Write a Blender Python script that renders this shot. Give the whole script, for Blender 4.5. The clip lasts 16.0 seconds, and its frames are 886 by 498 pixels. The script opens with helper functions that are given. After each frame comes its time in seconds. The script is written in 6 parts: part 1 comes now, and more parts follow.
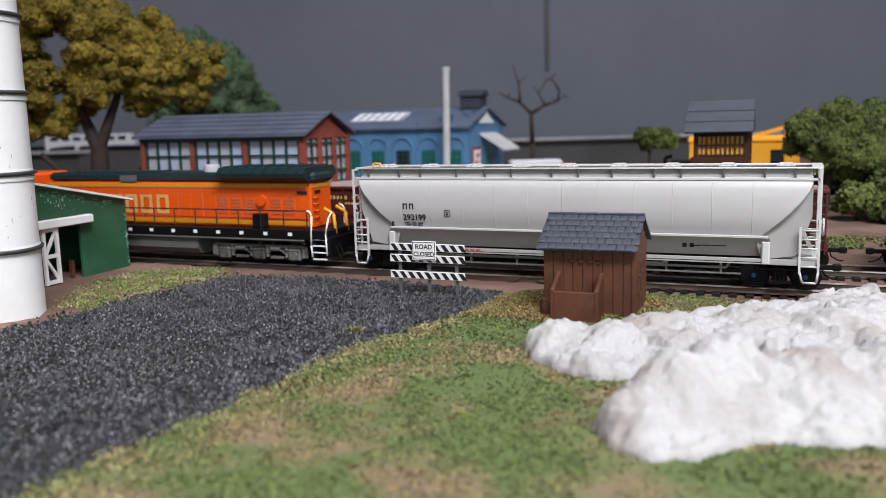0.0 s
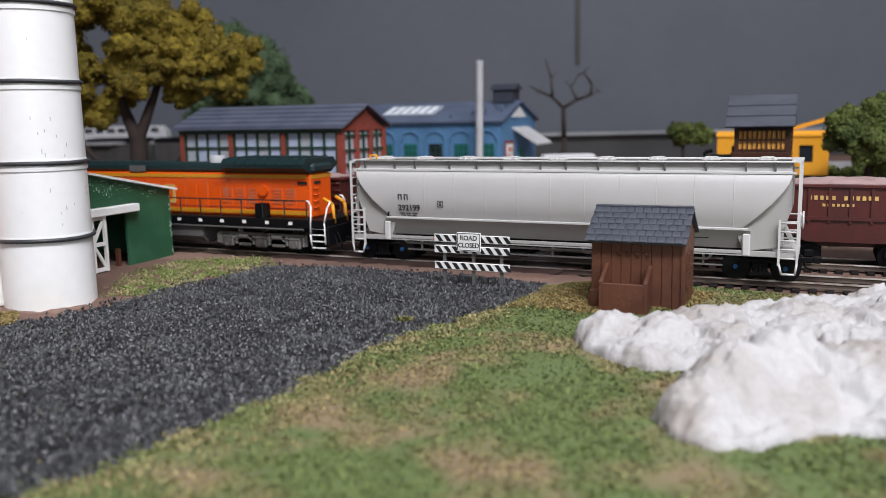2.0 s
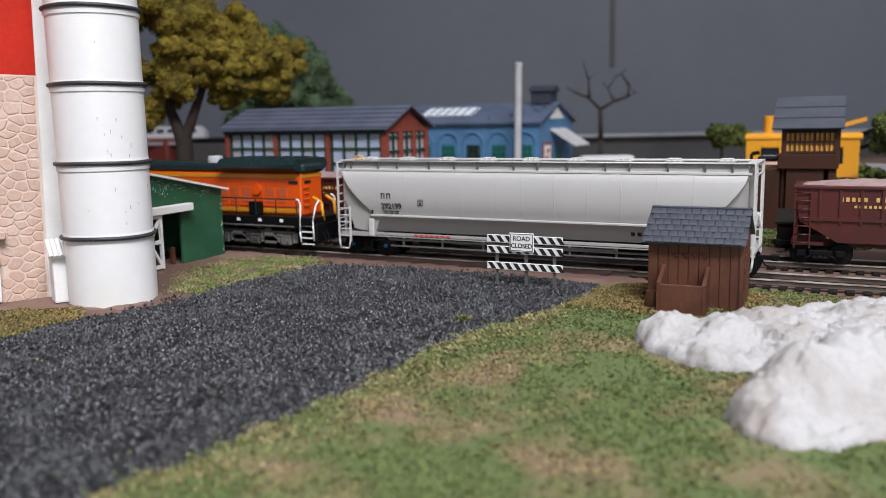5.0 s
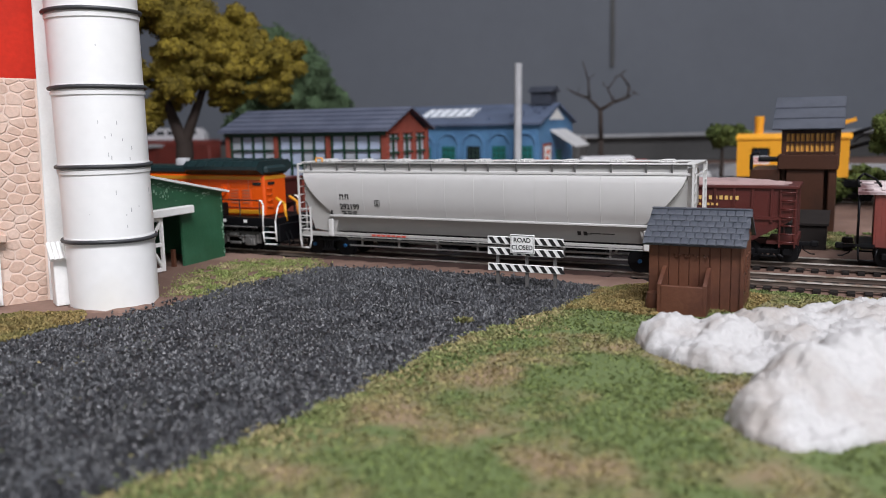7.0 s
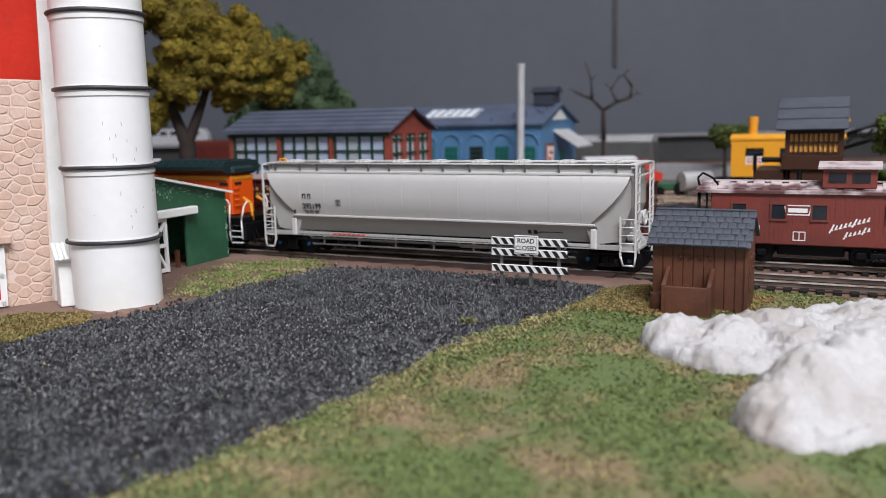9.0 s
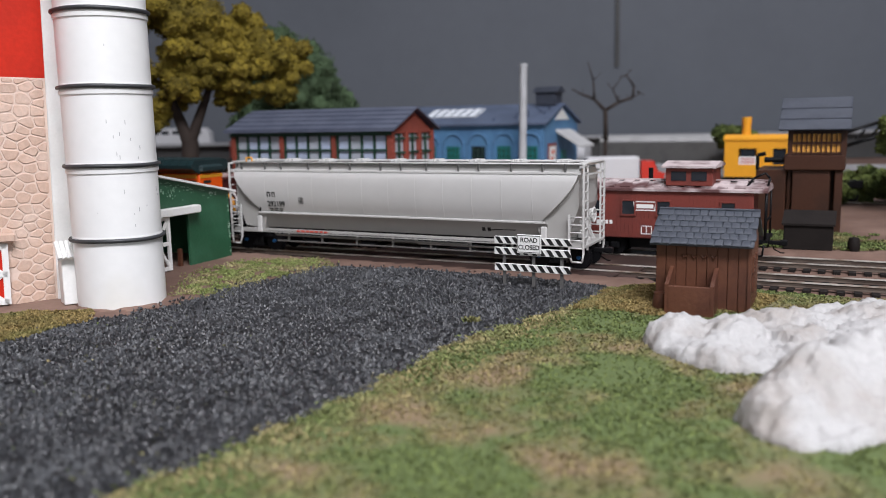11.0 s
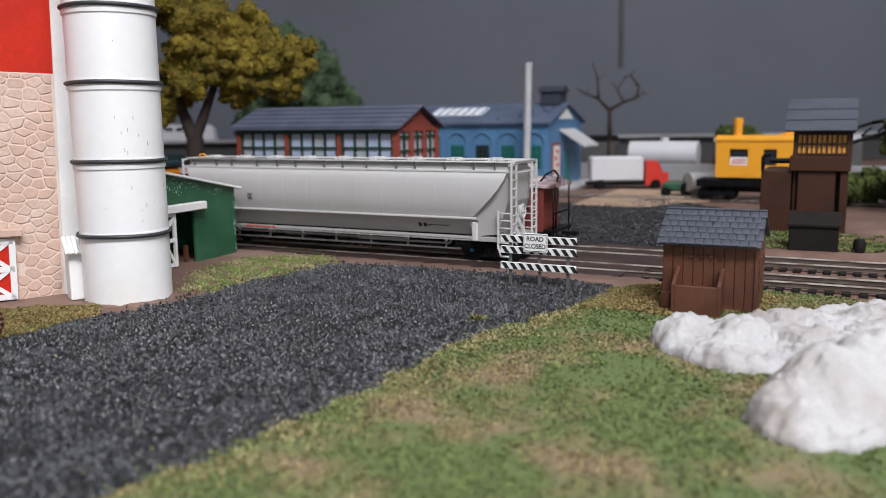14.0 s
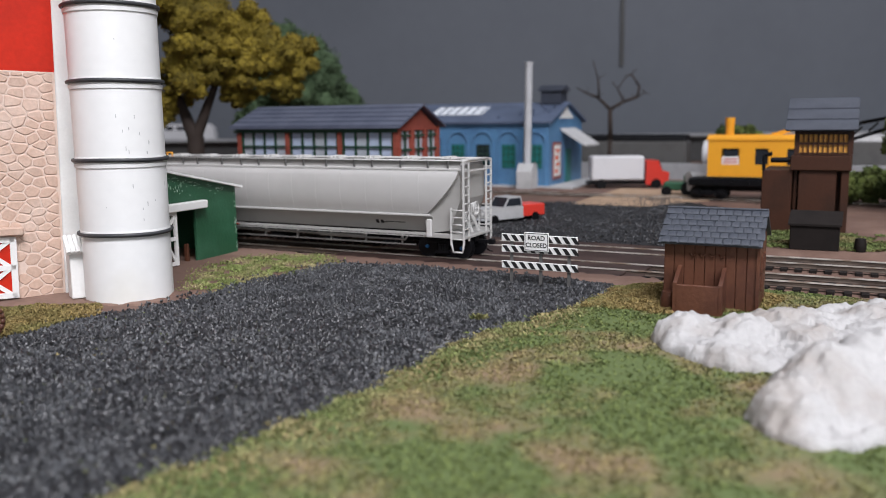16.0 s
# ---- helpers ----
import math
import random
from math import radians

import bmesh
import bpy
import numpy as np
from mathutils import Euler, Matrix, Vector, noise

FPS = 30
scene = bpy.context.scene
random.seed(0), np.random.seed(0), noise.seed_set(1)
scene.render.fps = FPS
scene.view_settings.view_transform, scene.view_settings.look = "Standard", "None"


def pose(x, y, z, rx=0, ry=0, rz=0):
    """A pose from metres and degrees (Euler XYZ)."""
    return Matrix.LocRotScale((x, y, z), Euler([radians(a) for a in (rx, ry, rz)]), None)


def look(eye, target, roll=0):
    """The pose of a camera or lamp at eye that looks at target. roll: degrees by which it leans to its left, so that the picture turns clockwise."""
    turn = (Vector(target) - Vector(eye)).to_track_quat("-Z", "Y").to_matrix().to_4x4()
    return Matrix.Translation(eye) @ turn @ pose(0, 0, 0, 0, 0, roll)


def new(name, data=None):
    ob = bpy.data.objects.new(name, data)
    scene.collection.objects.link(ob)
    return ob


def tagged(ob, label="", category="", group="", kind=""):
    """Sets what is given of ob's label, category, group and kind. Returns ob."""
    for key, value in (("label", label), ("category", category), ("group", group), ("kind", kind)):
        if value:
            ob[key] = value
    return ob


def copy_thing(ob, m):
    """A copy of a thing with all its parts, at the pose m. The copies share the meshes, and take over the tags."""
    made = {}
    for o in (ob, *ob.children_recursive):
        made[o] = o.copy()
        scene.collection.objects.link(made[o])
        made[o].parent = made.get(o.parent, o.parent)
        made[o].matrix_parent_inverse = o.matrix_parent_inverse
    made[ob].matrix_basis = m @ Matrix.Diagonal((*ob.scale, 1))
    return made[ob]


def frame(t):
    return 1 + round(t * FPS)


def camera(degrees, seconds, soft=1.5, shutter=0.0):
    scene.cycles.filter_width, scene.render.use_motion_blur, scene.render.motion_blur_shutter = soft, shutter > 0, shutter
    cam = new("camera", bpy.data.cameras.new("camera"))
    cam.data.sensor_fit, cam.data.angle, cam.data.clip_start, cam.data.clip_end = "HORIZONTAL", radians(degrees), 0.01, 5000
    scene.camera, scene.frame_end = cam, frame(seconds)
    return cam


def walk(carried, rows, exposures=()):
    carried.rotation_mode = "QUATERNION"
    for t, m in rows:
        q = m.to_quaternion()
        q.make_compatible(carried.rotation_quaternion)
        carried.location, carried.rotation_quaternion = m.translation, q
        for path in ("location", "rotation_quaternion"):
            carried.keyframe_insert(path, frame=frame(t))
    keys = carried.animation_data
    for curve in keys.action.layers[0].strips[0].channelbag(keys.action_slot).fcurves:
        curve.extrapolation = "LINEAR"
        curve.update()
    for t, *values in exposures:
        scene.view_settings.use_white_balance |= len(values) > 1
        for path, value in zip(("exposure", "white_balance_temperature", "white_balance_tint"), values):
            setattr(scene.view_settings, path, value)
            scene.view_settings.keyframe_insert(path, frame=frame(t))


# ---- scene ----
cam = camera(55.8, 16.0, soft=0.85)
cam.data.dof.use_dof = True
cam.data.dof.focus_distance = 0.35
cam.data.dof.aperture_fstop = 13.5


def eye(x, y, z, tilt, turn, roll):
    """Camera pose: place, degrees down, degrees to the left, roll."""
    return pose(x, y, z, 90 - tilt, 0, turn) @ pose(0, 0, 0, 0, 0, roll)


walk(cam, [
    (0, eye(0.0212, 0.0057, 0.0722, 8.66, -2.89, -1.47)),
    (0.5, eye(0.0197, 0.0057, 0.0722, 8.73, -2.70, -1.52)),
    (1, eye(0.0175, 0.0054, 0.0719, 8.76, -2.17, -1.67)),
    (1.5, eye(0.0147, 0.0048, 0.0715, 8.82, -1.68, -1.32)),
    (2, eye(0.0118, 0.0040, 0.0711, 8.96, -1.32, -1.14)),
    (2.5, eye(0.0088, 0.0030, 0.0709, 8.90, -1.00, -1.00)),
    (3, eye(0.0060, 0.0020, 0.0708, 8.92, -0.43, -0.72)),
    (3.5, eye(0.0034, 0.0013, 0.0708, 9.00, -0.26, -0.51)),
    (4, eye(0.0010, 0.0006, 0.0711, 8.96, 0.28, -0.77)),
    (6.5, eye(0.0002, 0.0005, 0.0717, 8.77, 0.51, -1.22)),
    (7, eye(0.0002, 0.0004, 0.0719, 8.79, 0.52, -1.25)),
    (7.5, eye(0.0002, 0.0004, 0.0720, 8.74, 0.49, -1.30)),
    (8, eye(0.0000, 0.0004, 0.0721, 8.73, 0.53, -1.22)),
    (8.5, eye(-0.0002, 0.0003, 0.0721, 8.82, 0.61, -1.29)),
    (9, eye(-0.0005, 0.0002, 0.0723, 8.79, 0.67, -1.29)),
    (11.5, eye(-0.0018, -0.0002, 0.0718, 8.77, 0.76, -1.10)),
    (12, eye(-0.0025, -0.0004, 0.0718, 8.75, 0.74, -0.96)),
    (12.5, eye(-0.0028, -0.0004, 0.0718, 8.79, 0.78, -0.84)),
    (13, eye(-0.0029, -0.0003, 0.0717, 8.80, 0.81, -0.88)),
    (13.5, eye(-0.0031, -0.0003, 0.0717, 8.83, 0.84, -0.87)),
    (14, eye(-0.0033, -0.0004, 0.0717, 8.86, 0.85, -0.75)),
    (14.5, eye(-0.0036, -0.0004, 0.0715, 8.86, 0.82, -0.70)),
    (15, eye(-0.0038, -0.0003, 0.0715, 8.87, 0.81, -0.62)),
    (15.5, eye(-0.0039, -0.0003, 0.0715, 8.90, 0.82, -0.62)),
    (16, eye(-0.0038, -0.0004, 0.0715, 8.90, 0.85, -0.70)),
], exposures=[(0, 0.12), (1.5, 0.06), (3, 0.0), (16, 0.0)])

# ---- light: unseen daylight-white lamps over the layout, with added fills ----
world = bpy.data.worlds.new("world")
world.use_nodes = True
scene.world = world
world.node_tree.nodes["Background"].inputs[0].default_value = (0.9, 0.95, 1.0, 1)
world.node_tree.nodes["Background"].inputs[1].default_value = 0.25


def unseen_overhead_lamp(x, y, z, sx, sy, watts, colour=(0.97, 0.965, 1.03)):
    data = bpy.data.lights.new("unseen_overhead_lamp", "AREA")
    data.shape, data.size, data.size_y = "RECTANGLE", sx, sy
    data.energy, data.color = watts, colour
    ob = new("unseen_overhead_lamp", data)
    ob.matrix_basis = pose(x, y, z)
    return ob


unseen_overhead_lamp(0.35, -0.70, 1.37, 1.1, 0.4, 60)
# Weak extra lamp at the rear, added only to lift the backdrop.
unseen_overhead_lamp(0.60, 0.75, 1.37, 1.2, 0.5, 6)
# Added frontal fill that brightens upright faces; its source is invented.
front_fill_light = bpy.data.lights.new("front_fill_light", "AREA")
front_fill_light.shape, front_fill_light.size, front_fill_light.size_y = "RECTANGLE", 1.5, 1.0
front_fill_light.energy, front_fill_light.color = 9, (0.94, 0.97, 1.0)
new("front_fill_light", front_fill_light).matrix_basis = look((0.45, -1.66, 0.55), (0.45, 0.0, 0.45))

# ---- materials ----


def mat(name, colour, rough=0.6, metal=0.0, var=0.18, scale=60.0, bump=0.15, second=None, amount=0.5, island=0.0, spec=0.5):
    """Plain surface with variation at two scales; second: a colour that shows in blotches."""
    m = bpy.data.materials.new(name)
    m.use_nodes = True
    nt = m.node_tree
    n, l = nt.nodes, nt.links
    b = n["Principled BSDF"]
    b.inputs["Metallic"].default_value = metal
    b.inputs["Specular IOR Level"].default_value = spec
    co = n.new("ShaderNodeTexCoord")
    big, fine = n.new("ShaderNodeTexNoise"), n.new("ShaderNodeTexNoise")
    for t, s in ((big, scale), (fine, scale * 14)):
        t.inputs["Scale"].default_value, t.inputs["Detail"].default_value = s, 4
        l.new(co.outputs["Object"], t.inputs["Vector"])
    col = n.new("ShaderNodeMix")
    col.data_type = "RGBA"
    ramp = n.new("ShaderNodeMapRange")
    ramp.inputs[1].default_value, ramp.inputs[2].default_value = 0.62 - amount * 0.3, 0.78 - amount * 0.3
    l.new(big.outputs[0], ramp.inputs[0])
    l.new(ramp.outputs[0], col.inputs[0])
    second = second or [c * (1 - var) for c in colour]
    col.inputs[6].default_value, col.inputs[7].default_value = (*colour, 1), (*second, 1)
    hsv = n.new("ShaderNodeHueSaturation")
    l.new(col.outputs[2], hsv.inputs["Color"])
    val = n.new("ShaderNodeMapRange")
    val.inputs[3].default_value, val.inputs[4].default_value = 1 - var, 1 + var
    l.new(fine.outputs[0], val.inputs[0])
    out = val.outputs[0]
    if island:
        geo, r, mul = n.new("ShaderNodeNewGeometry"), n.new("ShaderNodeMapRange"), n.new("ShaderNodeMath")
        r.inputs[3].default_value, r.inputs[4].default_value = 1 - island, 1 + island
        l.new(geo.outputs["Random Per Island"], r.inputs[0])
        mul.operation = "MULTIPLY"
        l.new(out, mul.inputs[0])
        l.new(r.outputs[0], mul.inputs[1])
        out = mul.outputs[0]
    l.new(out, hsv.inputs["Value"])
    l.new(hsv.outputs[0], b.inputs["Base Color"])
    rr = n.new("ShaderNodeMapRange")
    rr.inputs[3].default_value, rr.inputs[4].default_value = max(rough - 0.12, 0.03), min(rough + 0.12, 1)
    l.new(big.outputs[0], rr.inputs[0])
    l.new(rr.outputs[0], b.inputs["Roughness"])
    if bump:
        bp = n.new("ShaderNodeBump")
        bp.inputs["Strength"].default_value, bp.inputs["Distance"].default_value = bump, 0.0004
        l.new(fine.outputs[0], bp.inputs["Height"])
        l.new(bp.outputs[0], b.inputs["Normal"])
    return m


def glass(name, colour, alpha=0.35, rough=0.08):
    m = bpy.data.materials.new(name)
    m.use_nodes = True
    b = m.node_tree.nodes["Principled BSDF"]
    b.inputs["Base Color"].default_value, b.inputs["Roughness"].default_value = (*colour, 1), rough
    b.inputs["Alpha"].default_value = alpha
    return m


EARTH = mat("brown_earth_paint", (0.135, 0.078, 0.058), 0.8, scale=25, bump=0.5, second=(0.20, 0.125, 0.095), amount=0.45)
DECK = mat("brown_road_paint", (0.036, 0.021, 0.018), 0.55, scale=40, bump=0.3, second=(0.062, 0.039, 0.033), spec=0.3)
GRAVEL = mat("dark_gravel", (0.021, 0.022, 0.025), 0.45, scale=50, island=0.9, var=0.35, second=(0.038, 0.040, 0.044))
GRAVEL_PALE = mat("pale_gravel", (0.13, 0.135, 0.14), 0.55, scale=50, island=0.5, var=0.3)
GRAVEL_BED = mat("gravel_bed", (0.012, 0.012, 0.014), 0.9, scale=90, bump=0.8)
# Grey-brown blotches: stain, and shading of the hollows put into the colour.
ROCK = mat("white_plaster_rock", (0.405, 0.398, 0.394), 0.75, scale=40, bump=1.0, second=(0.31, 0.283, 0.262), amount=0.38, var=0.16)
STEEL_RAIL = mat("rail_steel", (0.52, 0.48, 0.43), 0.4, 0.4, scale=60, second=(0.22, 0.16, 0.12))
RAIL_SIDE = mat("weathered_rail_side", (0.060, 0.042, 0.033), 0.6, 0.2, scale=60, second=(0.10, 0.075, 0.06))
TIE = mat("dark_tie", (0.012, 0.009, 0.008), 0.7, scale=90, spec=0.2)
TIN_WHITE = mat("silo_white", (0.80, 0.80, 0.79), 0.38, scale=18, var=0.04, bump=0.05, second=(0.72, 0.71, 0.66), amount=0.25)
WHITE = mat("white_paint", (0.78, 0.78, 0.76), 0.5, var=0.06, bump=0.1)
BLACK = mat("black_plastic", (0.005, 0.005, 0.006), 0.45, scale=80, spec=0.18)
BAND = mat("silo_band", (0.035, 0.037, 0.04), 0.5, scale=90)
BARN_RED = mat("barn_red", (0.50, 0.024, 0.010), 0.5, scale=40, bump=0.3, second=(0.42, 0.02, 0.009), spec=0.2)
STONE = mat("pink_stone", (0.52, 0.365, 0.285), 0.6, scale=60, bump=0.3, second=(0.60, 0.455, 0.375), island=0.09)
MORTAR = mat("pale_mortar", (0.66, 0.52, 0.44), 0.7, scale=60, var=0.08)
GREEN_PAINT = mat("dark_green_paint", (0.018, 0.085, 0.04), 0.5, scale=45, bump=0.4, second=(0.03, 0.115, 0.06))
WORN_GREEN = mat("worn_green", (0.16, 0.30, 0.20), 0.7, scale=200, second=(0.4, 0.5, 0.42))
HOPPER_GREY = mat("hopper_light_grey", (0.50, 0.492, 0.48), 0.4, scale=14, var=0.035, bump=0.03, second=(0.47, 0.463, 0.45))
# The body grey again, darkened: shade on the undersides put into the colour.
HOPPER_SHADED = mat("hopper_shaded_grey", (0.36, 0.352, 0.335), 0.45, scale=14, var=0.05, bump=0.03)
HOPPER_TRIM = mat("hopper_trim_grey", (0.57, 0.565, 0.55), 0.42, scale=30, var=0.05, bump=0.05)
HOPPER_SILL = mat("hopper_sill_grey", (0.37, 0.365, 0.35), 0.45, scale=30, var=0.08, bump=0.1)
STRIPE_GREY = mat("sill_grey", (0.26, 0.255, 0.245), 0.4, scale=30)
ROOF_GREY = mat("hopper_roof_grey", (0.32, 0.317, 0.305), 0.45, scale=30, var=0.06, bump=0.05)
BLUE_HUB = mat("blue_hub", (0.02, 0.12, 0.30), 0.3, scale=90)
PRINT = mat("black_print", (0.01, 0.01, 0.01), 0.6, bump=0)
RED_PRINT = mat("red_print", (0.5, 0.06, 0.04), 0.6, bump=0)
YELLOW = mat("yellow_plastic", (0.80, 0.36, 0.025), 0.4, scale=40, var=0.06)
LOCO_ORANGE = mat("loco_orange", (0.70, 0.088, 0.006), 0.32, scale=30, var=0.05, bump=0.05)
DOOR_TINT = mat("dusty_louver", (0.52, 0.10, 0.03), 0.5, scale=60, second=(0.40, 0.13, 0.07))
LOCO_GREEN = mat("loco_dark_green", (0.008, 0.023, 0.025), 0.42, scale=30, var=0.1, bump=0.1)
LOCO_YELLOW = mat("loco_yellow", (0.58, 0.25, 0.015), 0.4, scale=30, var=0.05)
LOCO_SILVER = mat("loco_truck_silver", (0.23, 0.225, 0.215), 0.35, 0.55, scale=90, second=(0.10, 0.095, 0.09))
TANK_GREY = mat("fuel_tank_grey", (0.10, 0.098, 0.095), 0.5, scale=60)
TUSCAN = mat("ore_car_brown", (0.075, 0.014, 0.011), 0.45, scale=50, second=(0.056, 0.012, 0.010))
CABOOSE_RED = mat("caboose_red", (0.175, 0.036, 0.027), 0.5, scale=50, second=(0.135, 0.03, 0.023))
CABOOSE_ROOF = mat("weathered_roof", (0.10, 0.045, 0.045), 0.6, scale=70, second=(0.5, 0.42, 0.42), amount=0.75)
ORE = mat("pink_ore_load", (0.32, 0.22, 0.21), 0.9, scale=120, bump=0.8)
GOLD_PRINT = mat("gold_print", (0.62, 0.40, 0.12), 0.6, bump=0)
SHED_BROWN = mat("shed_brown", (0.105, 0.042, 0.024), 0.45, scale=60, bump=0.35, second=(0.075, 0.029, 0.018), var=0.22, spec=0.35)
SLATE = mat("slate_shingle", (0.038, 0.044, 0.058), 0.5, scale=120, bump=0.6, island=0.25, second=(0.065, 0.073, 0.09))
ROOF_DARK = mat("dark_blue_roof", (0.042, 0.049, 0.068), 0.5, scale=60, bump=0.3)
ROOF_HALL = mat("hall_blue_roof", (0.095, 0.108, 0.150), 0.5, scale=40, bump=0.3, second=(0.075, 0.087, 0.125))
ROOF_BLUE = mat("mid_blue_roof", (0.105, 0.135, 0.205), 0.42, scale=40, bump=0.3)
BRICK_RED = mat("brick_red_paint", (0.25, 0.056, 0.036), 0.6, scale=60, bump=0.3)
BLUE_WALL = mat("blue_wall_paint", (0.09, 0.215, 0.38), 0.5, scale=40, second=(0.07, 0.165, 0.31))
TEAL = mat("teal_paint", (0.015, 0.16, 0.15), 0.45, scale=40)
GREEN_FRAME = mat("green_window_frame", (0.016, 0.055, 0.034), 0.5, scale=50)
# Nearly opaque panes whose pale colour stands in for reflections on the glass.
PANE = glass("grey_reflection_pane", (0.40, 0.43, 0.48), 0.95, 0.2)
PANE_BLUE = glass("blue_reflection_pane", (0.42, 0.48, 0.62), 0.95, 0.2)
# Opaque near-white: the glare on the skylight is painted as its colour.
SKYLIGHT = glass("skylight_glare", (0.88, 0.92, 0.97), 1.0, 0.3)
TOWER_BROWN = mat("tower_brown", (0.056, 0.024, 0.015), 0.4, scale=40, bump=0.2, second=(0.038, 0.018, 0.012), spec=0.3)
AMBER = mat("amber_plastic", (0.85, 0.42, 0.08), 0.35, scale=50, var=0.05)
ALU = mat("aluminium_pipe", (0.50, 0.51, 0.53), 0.5, 0.0, scale=40)
BARK = mat("bark", (0.032, 0.021, 0.016), 0.85, scale=80, bump=0.6)
BACKDROP = mat("dark_grey_wall", (0.118, 0.130, 0.152), 0.75, scale=3, var=0.06, bump=0.05)
SHELF = mat("back_shelf_grey", (0.30, 0.305, 0.315), 0.55, scale=10)
SAND = mat("sand", (0.42, 0.29, 0.19), 0.85, scale=60, bump=0.6)
CONCRETE = mat("pale_concrete", (0.5, 0.5, 0.5), 0.7, scale=40)
RED_GLOSS = mat("red_gloss", (0.62, 0.045, 0.03), 0.3, scale=40, var=0.05)
CAR_GREY = mat("silver_grey_paint", (0.42, 0.42, 0.42), 0.35, scale=40)
VAN_WHITE = mat("van_white", (0.62, 0.62, 0.64), 0.45, scale=40, var=0.06)
DARK_GLASS = mat("dark_window", (0.02, 0.024, 0.03), 0.12, scale=40, bump=0)
ROOM_WHITE = mat("room_wall_paint", (0.22, 0.22, 0.23), 0.8, scale=3)
CARPET = mat("floor_carpet", (0.16, 0.15, 0.14), 0.9, scale=30, bump=0.5)
TABLE = mat("layout_fascia", (0.05, 0.05, 0.05), 0.6, scale=10)
OLIVE = mat("olive_foliage", (0.185, 0.137, 0.011), 0.9, scale=30, island=0.4, second=(0.12, 0.092, 0.008), bump=0)
MIDGREEN = mat("green_foliage", (0.10, 0.125, 0.026), 0.9, scale=35, island=0.35, second=(0.05, 0.075, 0.017), bump=0)
DEEPGREEN = mat("far_green_foliage", (0.060, 0.10, 0.045), 0.85, scale=40, island=0.2, bump=0)
TURF = mat("green_turf", (0.114, 0.146, 0.043), 0.9, scale=34, island=0.5, second=(0.23, 0.185, 0.085), amount=0.52, bump=0)
TURF_BED = mat("turf_bed", (0.092, 0.125, 0.040), 0.9, scale=34, second=(0.20, 0.145, 0.085), bump=0.8, amount=0.48)
TURF_TAN = mat("tan_turf", (0.24, 0.175, 0.065), 0.9, scale=50, island=0.35, second=(0.17, 0.15, 0.05), bump=0)
TURF_DRY = mat("straw_turf", (0.245, 0.205, 0.095), 0.9, scale=50, island=0.4, second=(0.17, 0.19, 0.07), bump=0)
TURF_LIGHT = mat("light_green_turf", (0.175, 0.215, 0.062), 0.85, scale=60, island=0.45, second=(0.32, 0.28, 0.14), amount=0.6, bump=0)

# ---- mesh helpers: millimetres in, metres out ----


def box(bm, x, y, z, sx, sy, sz, m=None, bevel=0.0):
    """A box by its centre and size, turned by m."""
    vs = []
    if bevel:
        b = min(bevel, sx * 0.45, sy * 0.45, sz * 0.45)
        ring = []
        hx, hy, hz = sx / 2, sy / 2, sz / 2
        for zz, k in ((-hz, b), (-hz + b, 0), (hz - b, 0), (hz, b)):
            r = [(hx - k - (0 if k else 0), hy - k - b * (0 if k else 1)), (hx - k - b * (0 if k else 1), hy - k)]
            pts = []
            for (ax, ay), order in (((1, 1), 1), ((-1, 1), -1), ((-1, -1), 1), ((1, -1), -1)):
                two = [(ax * (hx - k), ay * (hy - k - b)), (ax * (hx - k - b), ay * (hy - k))][::order]
                pts += two
            ring.append([bm.verts.new((p[0], p[1], zz)) for p in pts])
        for a, c in zip(ring, ring[1:]):
            for i in range(8):
                bm.faces.new((a[i], a[(i + 1) % 8], c[(i + 1) % 8], c[i]))
        bm.faces.new(ring[0][::-1])
        bm.faces.new(ring[-1])
        vs = [v for r in ring for v in r]
    else:
        vs = [bm.verts.new((a * sx / 2, b * sy / 2, c * sz / 2)) for c in (-1, 1) for b in (-1, 1) for a in (-1, 1)]
        for f in ((0, 2, 3, 1), (4, 5, 7, 6), (0, 1, 5, 4), (2, 6, 7, 3), (0, 4, 6, 2), (1, 3, 7, 5)):
            bm.faces.new([vs[i] for i in f])
    t = Matrix.Translation((x, y, z)) @ (m or Matrix())
    for v in vs:
        v.co = t @ v.co
    return bm


def rod(bm, a, b, r, seg=8, r2=None, cap=True):
    """A round bar from a to b."""
    a, b = Vector(a), Vector(b)
    q = (b - a).to_track_quat("Z", "Y")
    rings = []
    for p, rad in ((a, r), (b, r if r2 is None else r2)):
        rings.append([bm.verts.new(p + q @ Vector((rad * math.cos(2 * math.pi * i / seg), rad * math.sin(2 * math.pi * i / seg), 0))) for i in range(seg)])
    for i in range(seg):
        f = bm.faces.new((rings[0][i], rings[0][(i + 1) % seg], rings[1][(i + 1) % seg], rings[1][i]))
        f.smooth = seg > 5
    if cap:
        bm.faces.new(rings[0][::-1])
        bm.faces.new(rings[1])
    return bm


def wire(bm, points, r, seg=6):
    for a, b in zip(points, points[1:]):
        rod(bm, a, b, r, seg)
    return bm


def prism(bm, outline, a, b, axis="x"):
    """An outline of (u, v) pushed from a to b along an axis: x (u=y, v=z), y (u=x, v=z), z (u=x, v=y)."""
    put = {"x": lambda u, v, w: (w, u, v), "y": lambda u, v, w: (u, w, v), "z": lambda u, v, w: (u, v, w)}[axis]
    one = [bm.verts.new(put(u, v, a)) for u, v in outline]
    two = [bm.verts.new(put(u, v, b)) for u, v in outline]
    n = len(outline)
    for i in range(n):
        bm.faces.new((one[i], one[(i + 1) % n], two[(i + 1) % n], two[i]))
    bm.faces.new(one[::-1])
    bm.faces.new(two)
    return bm


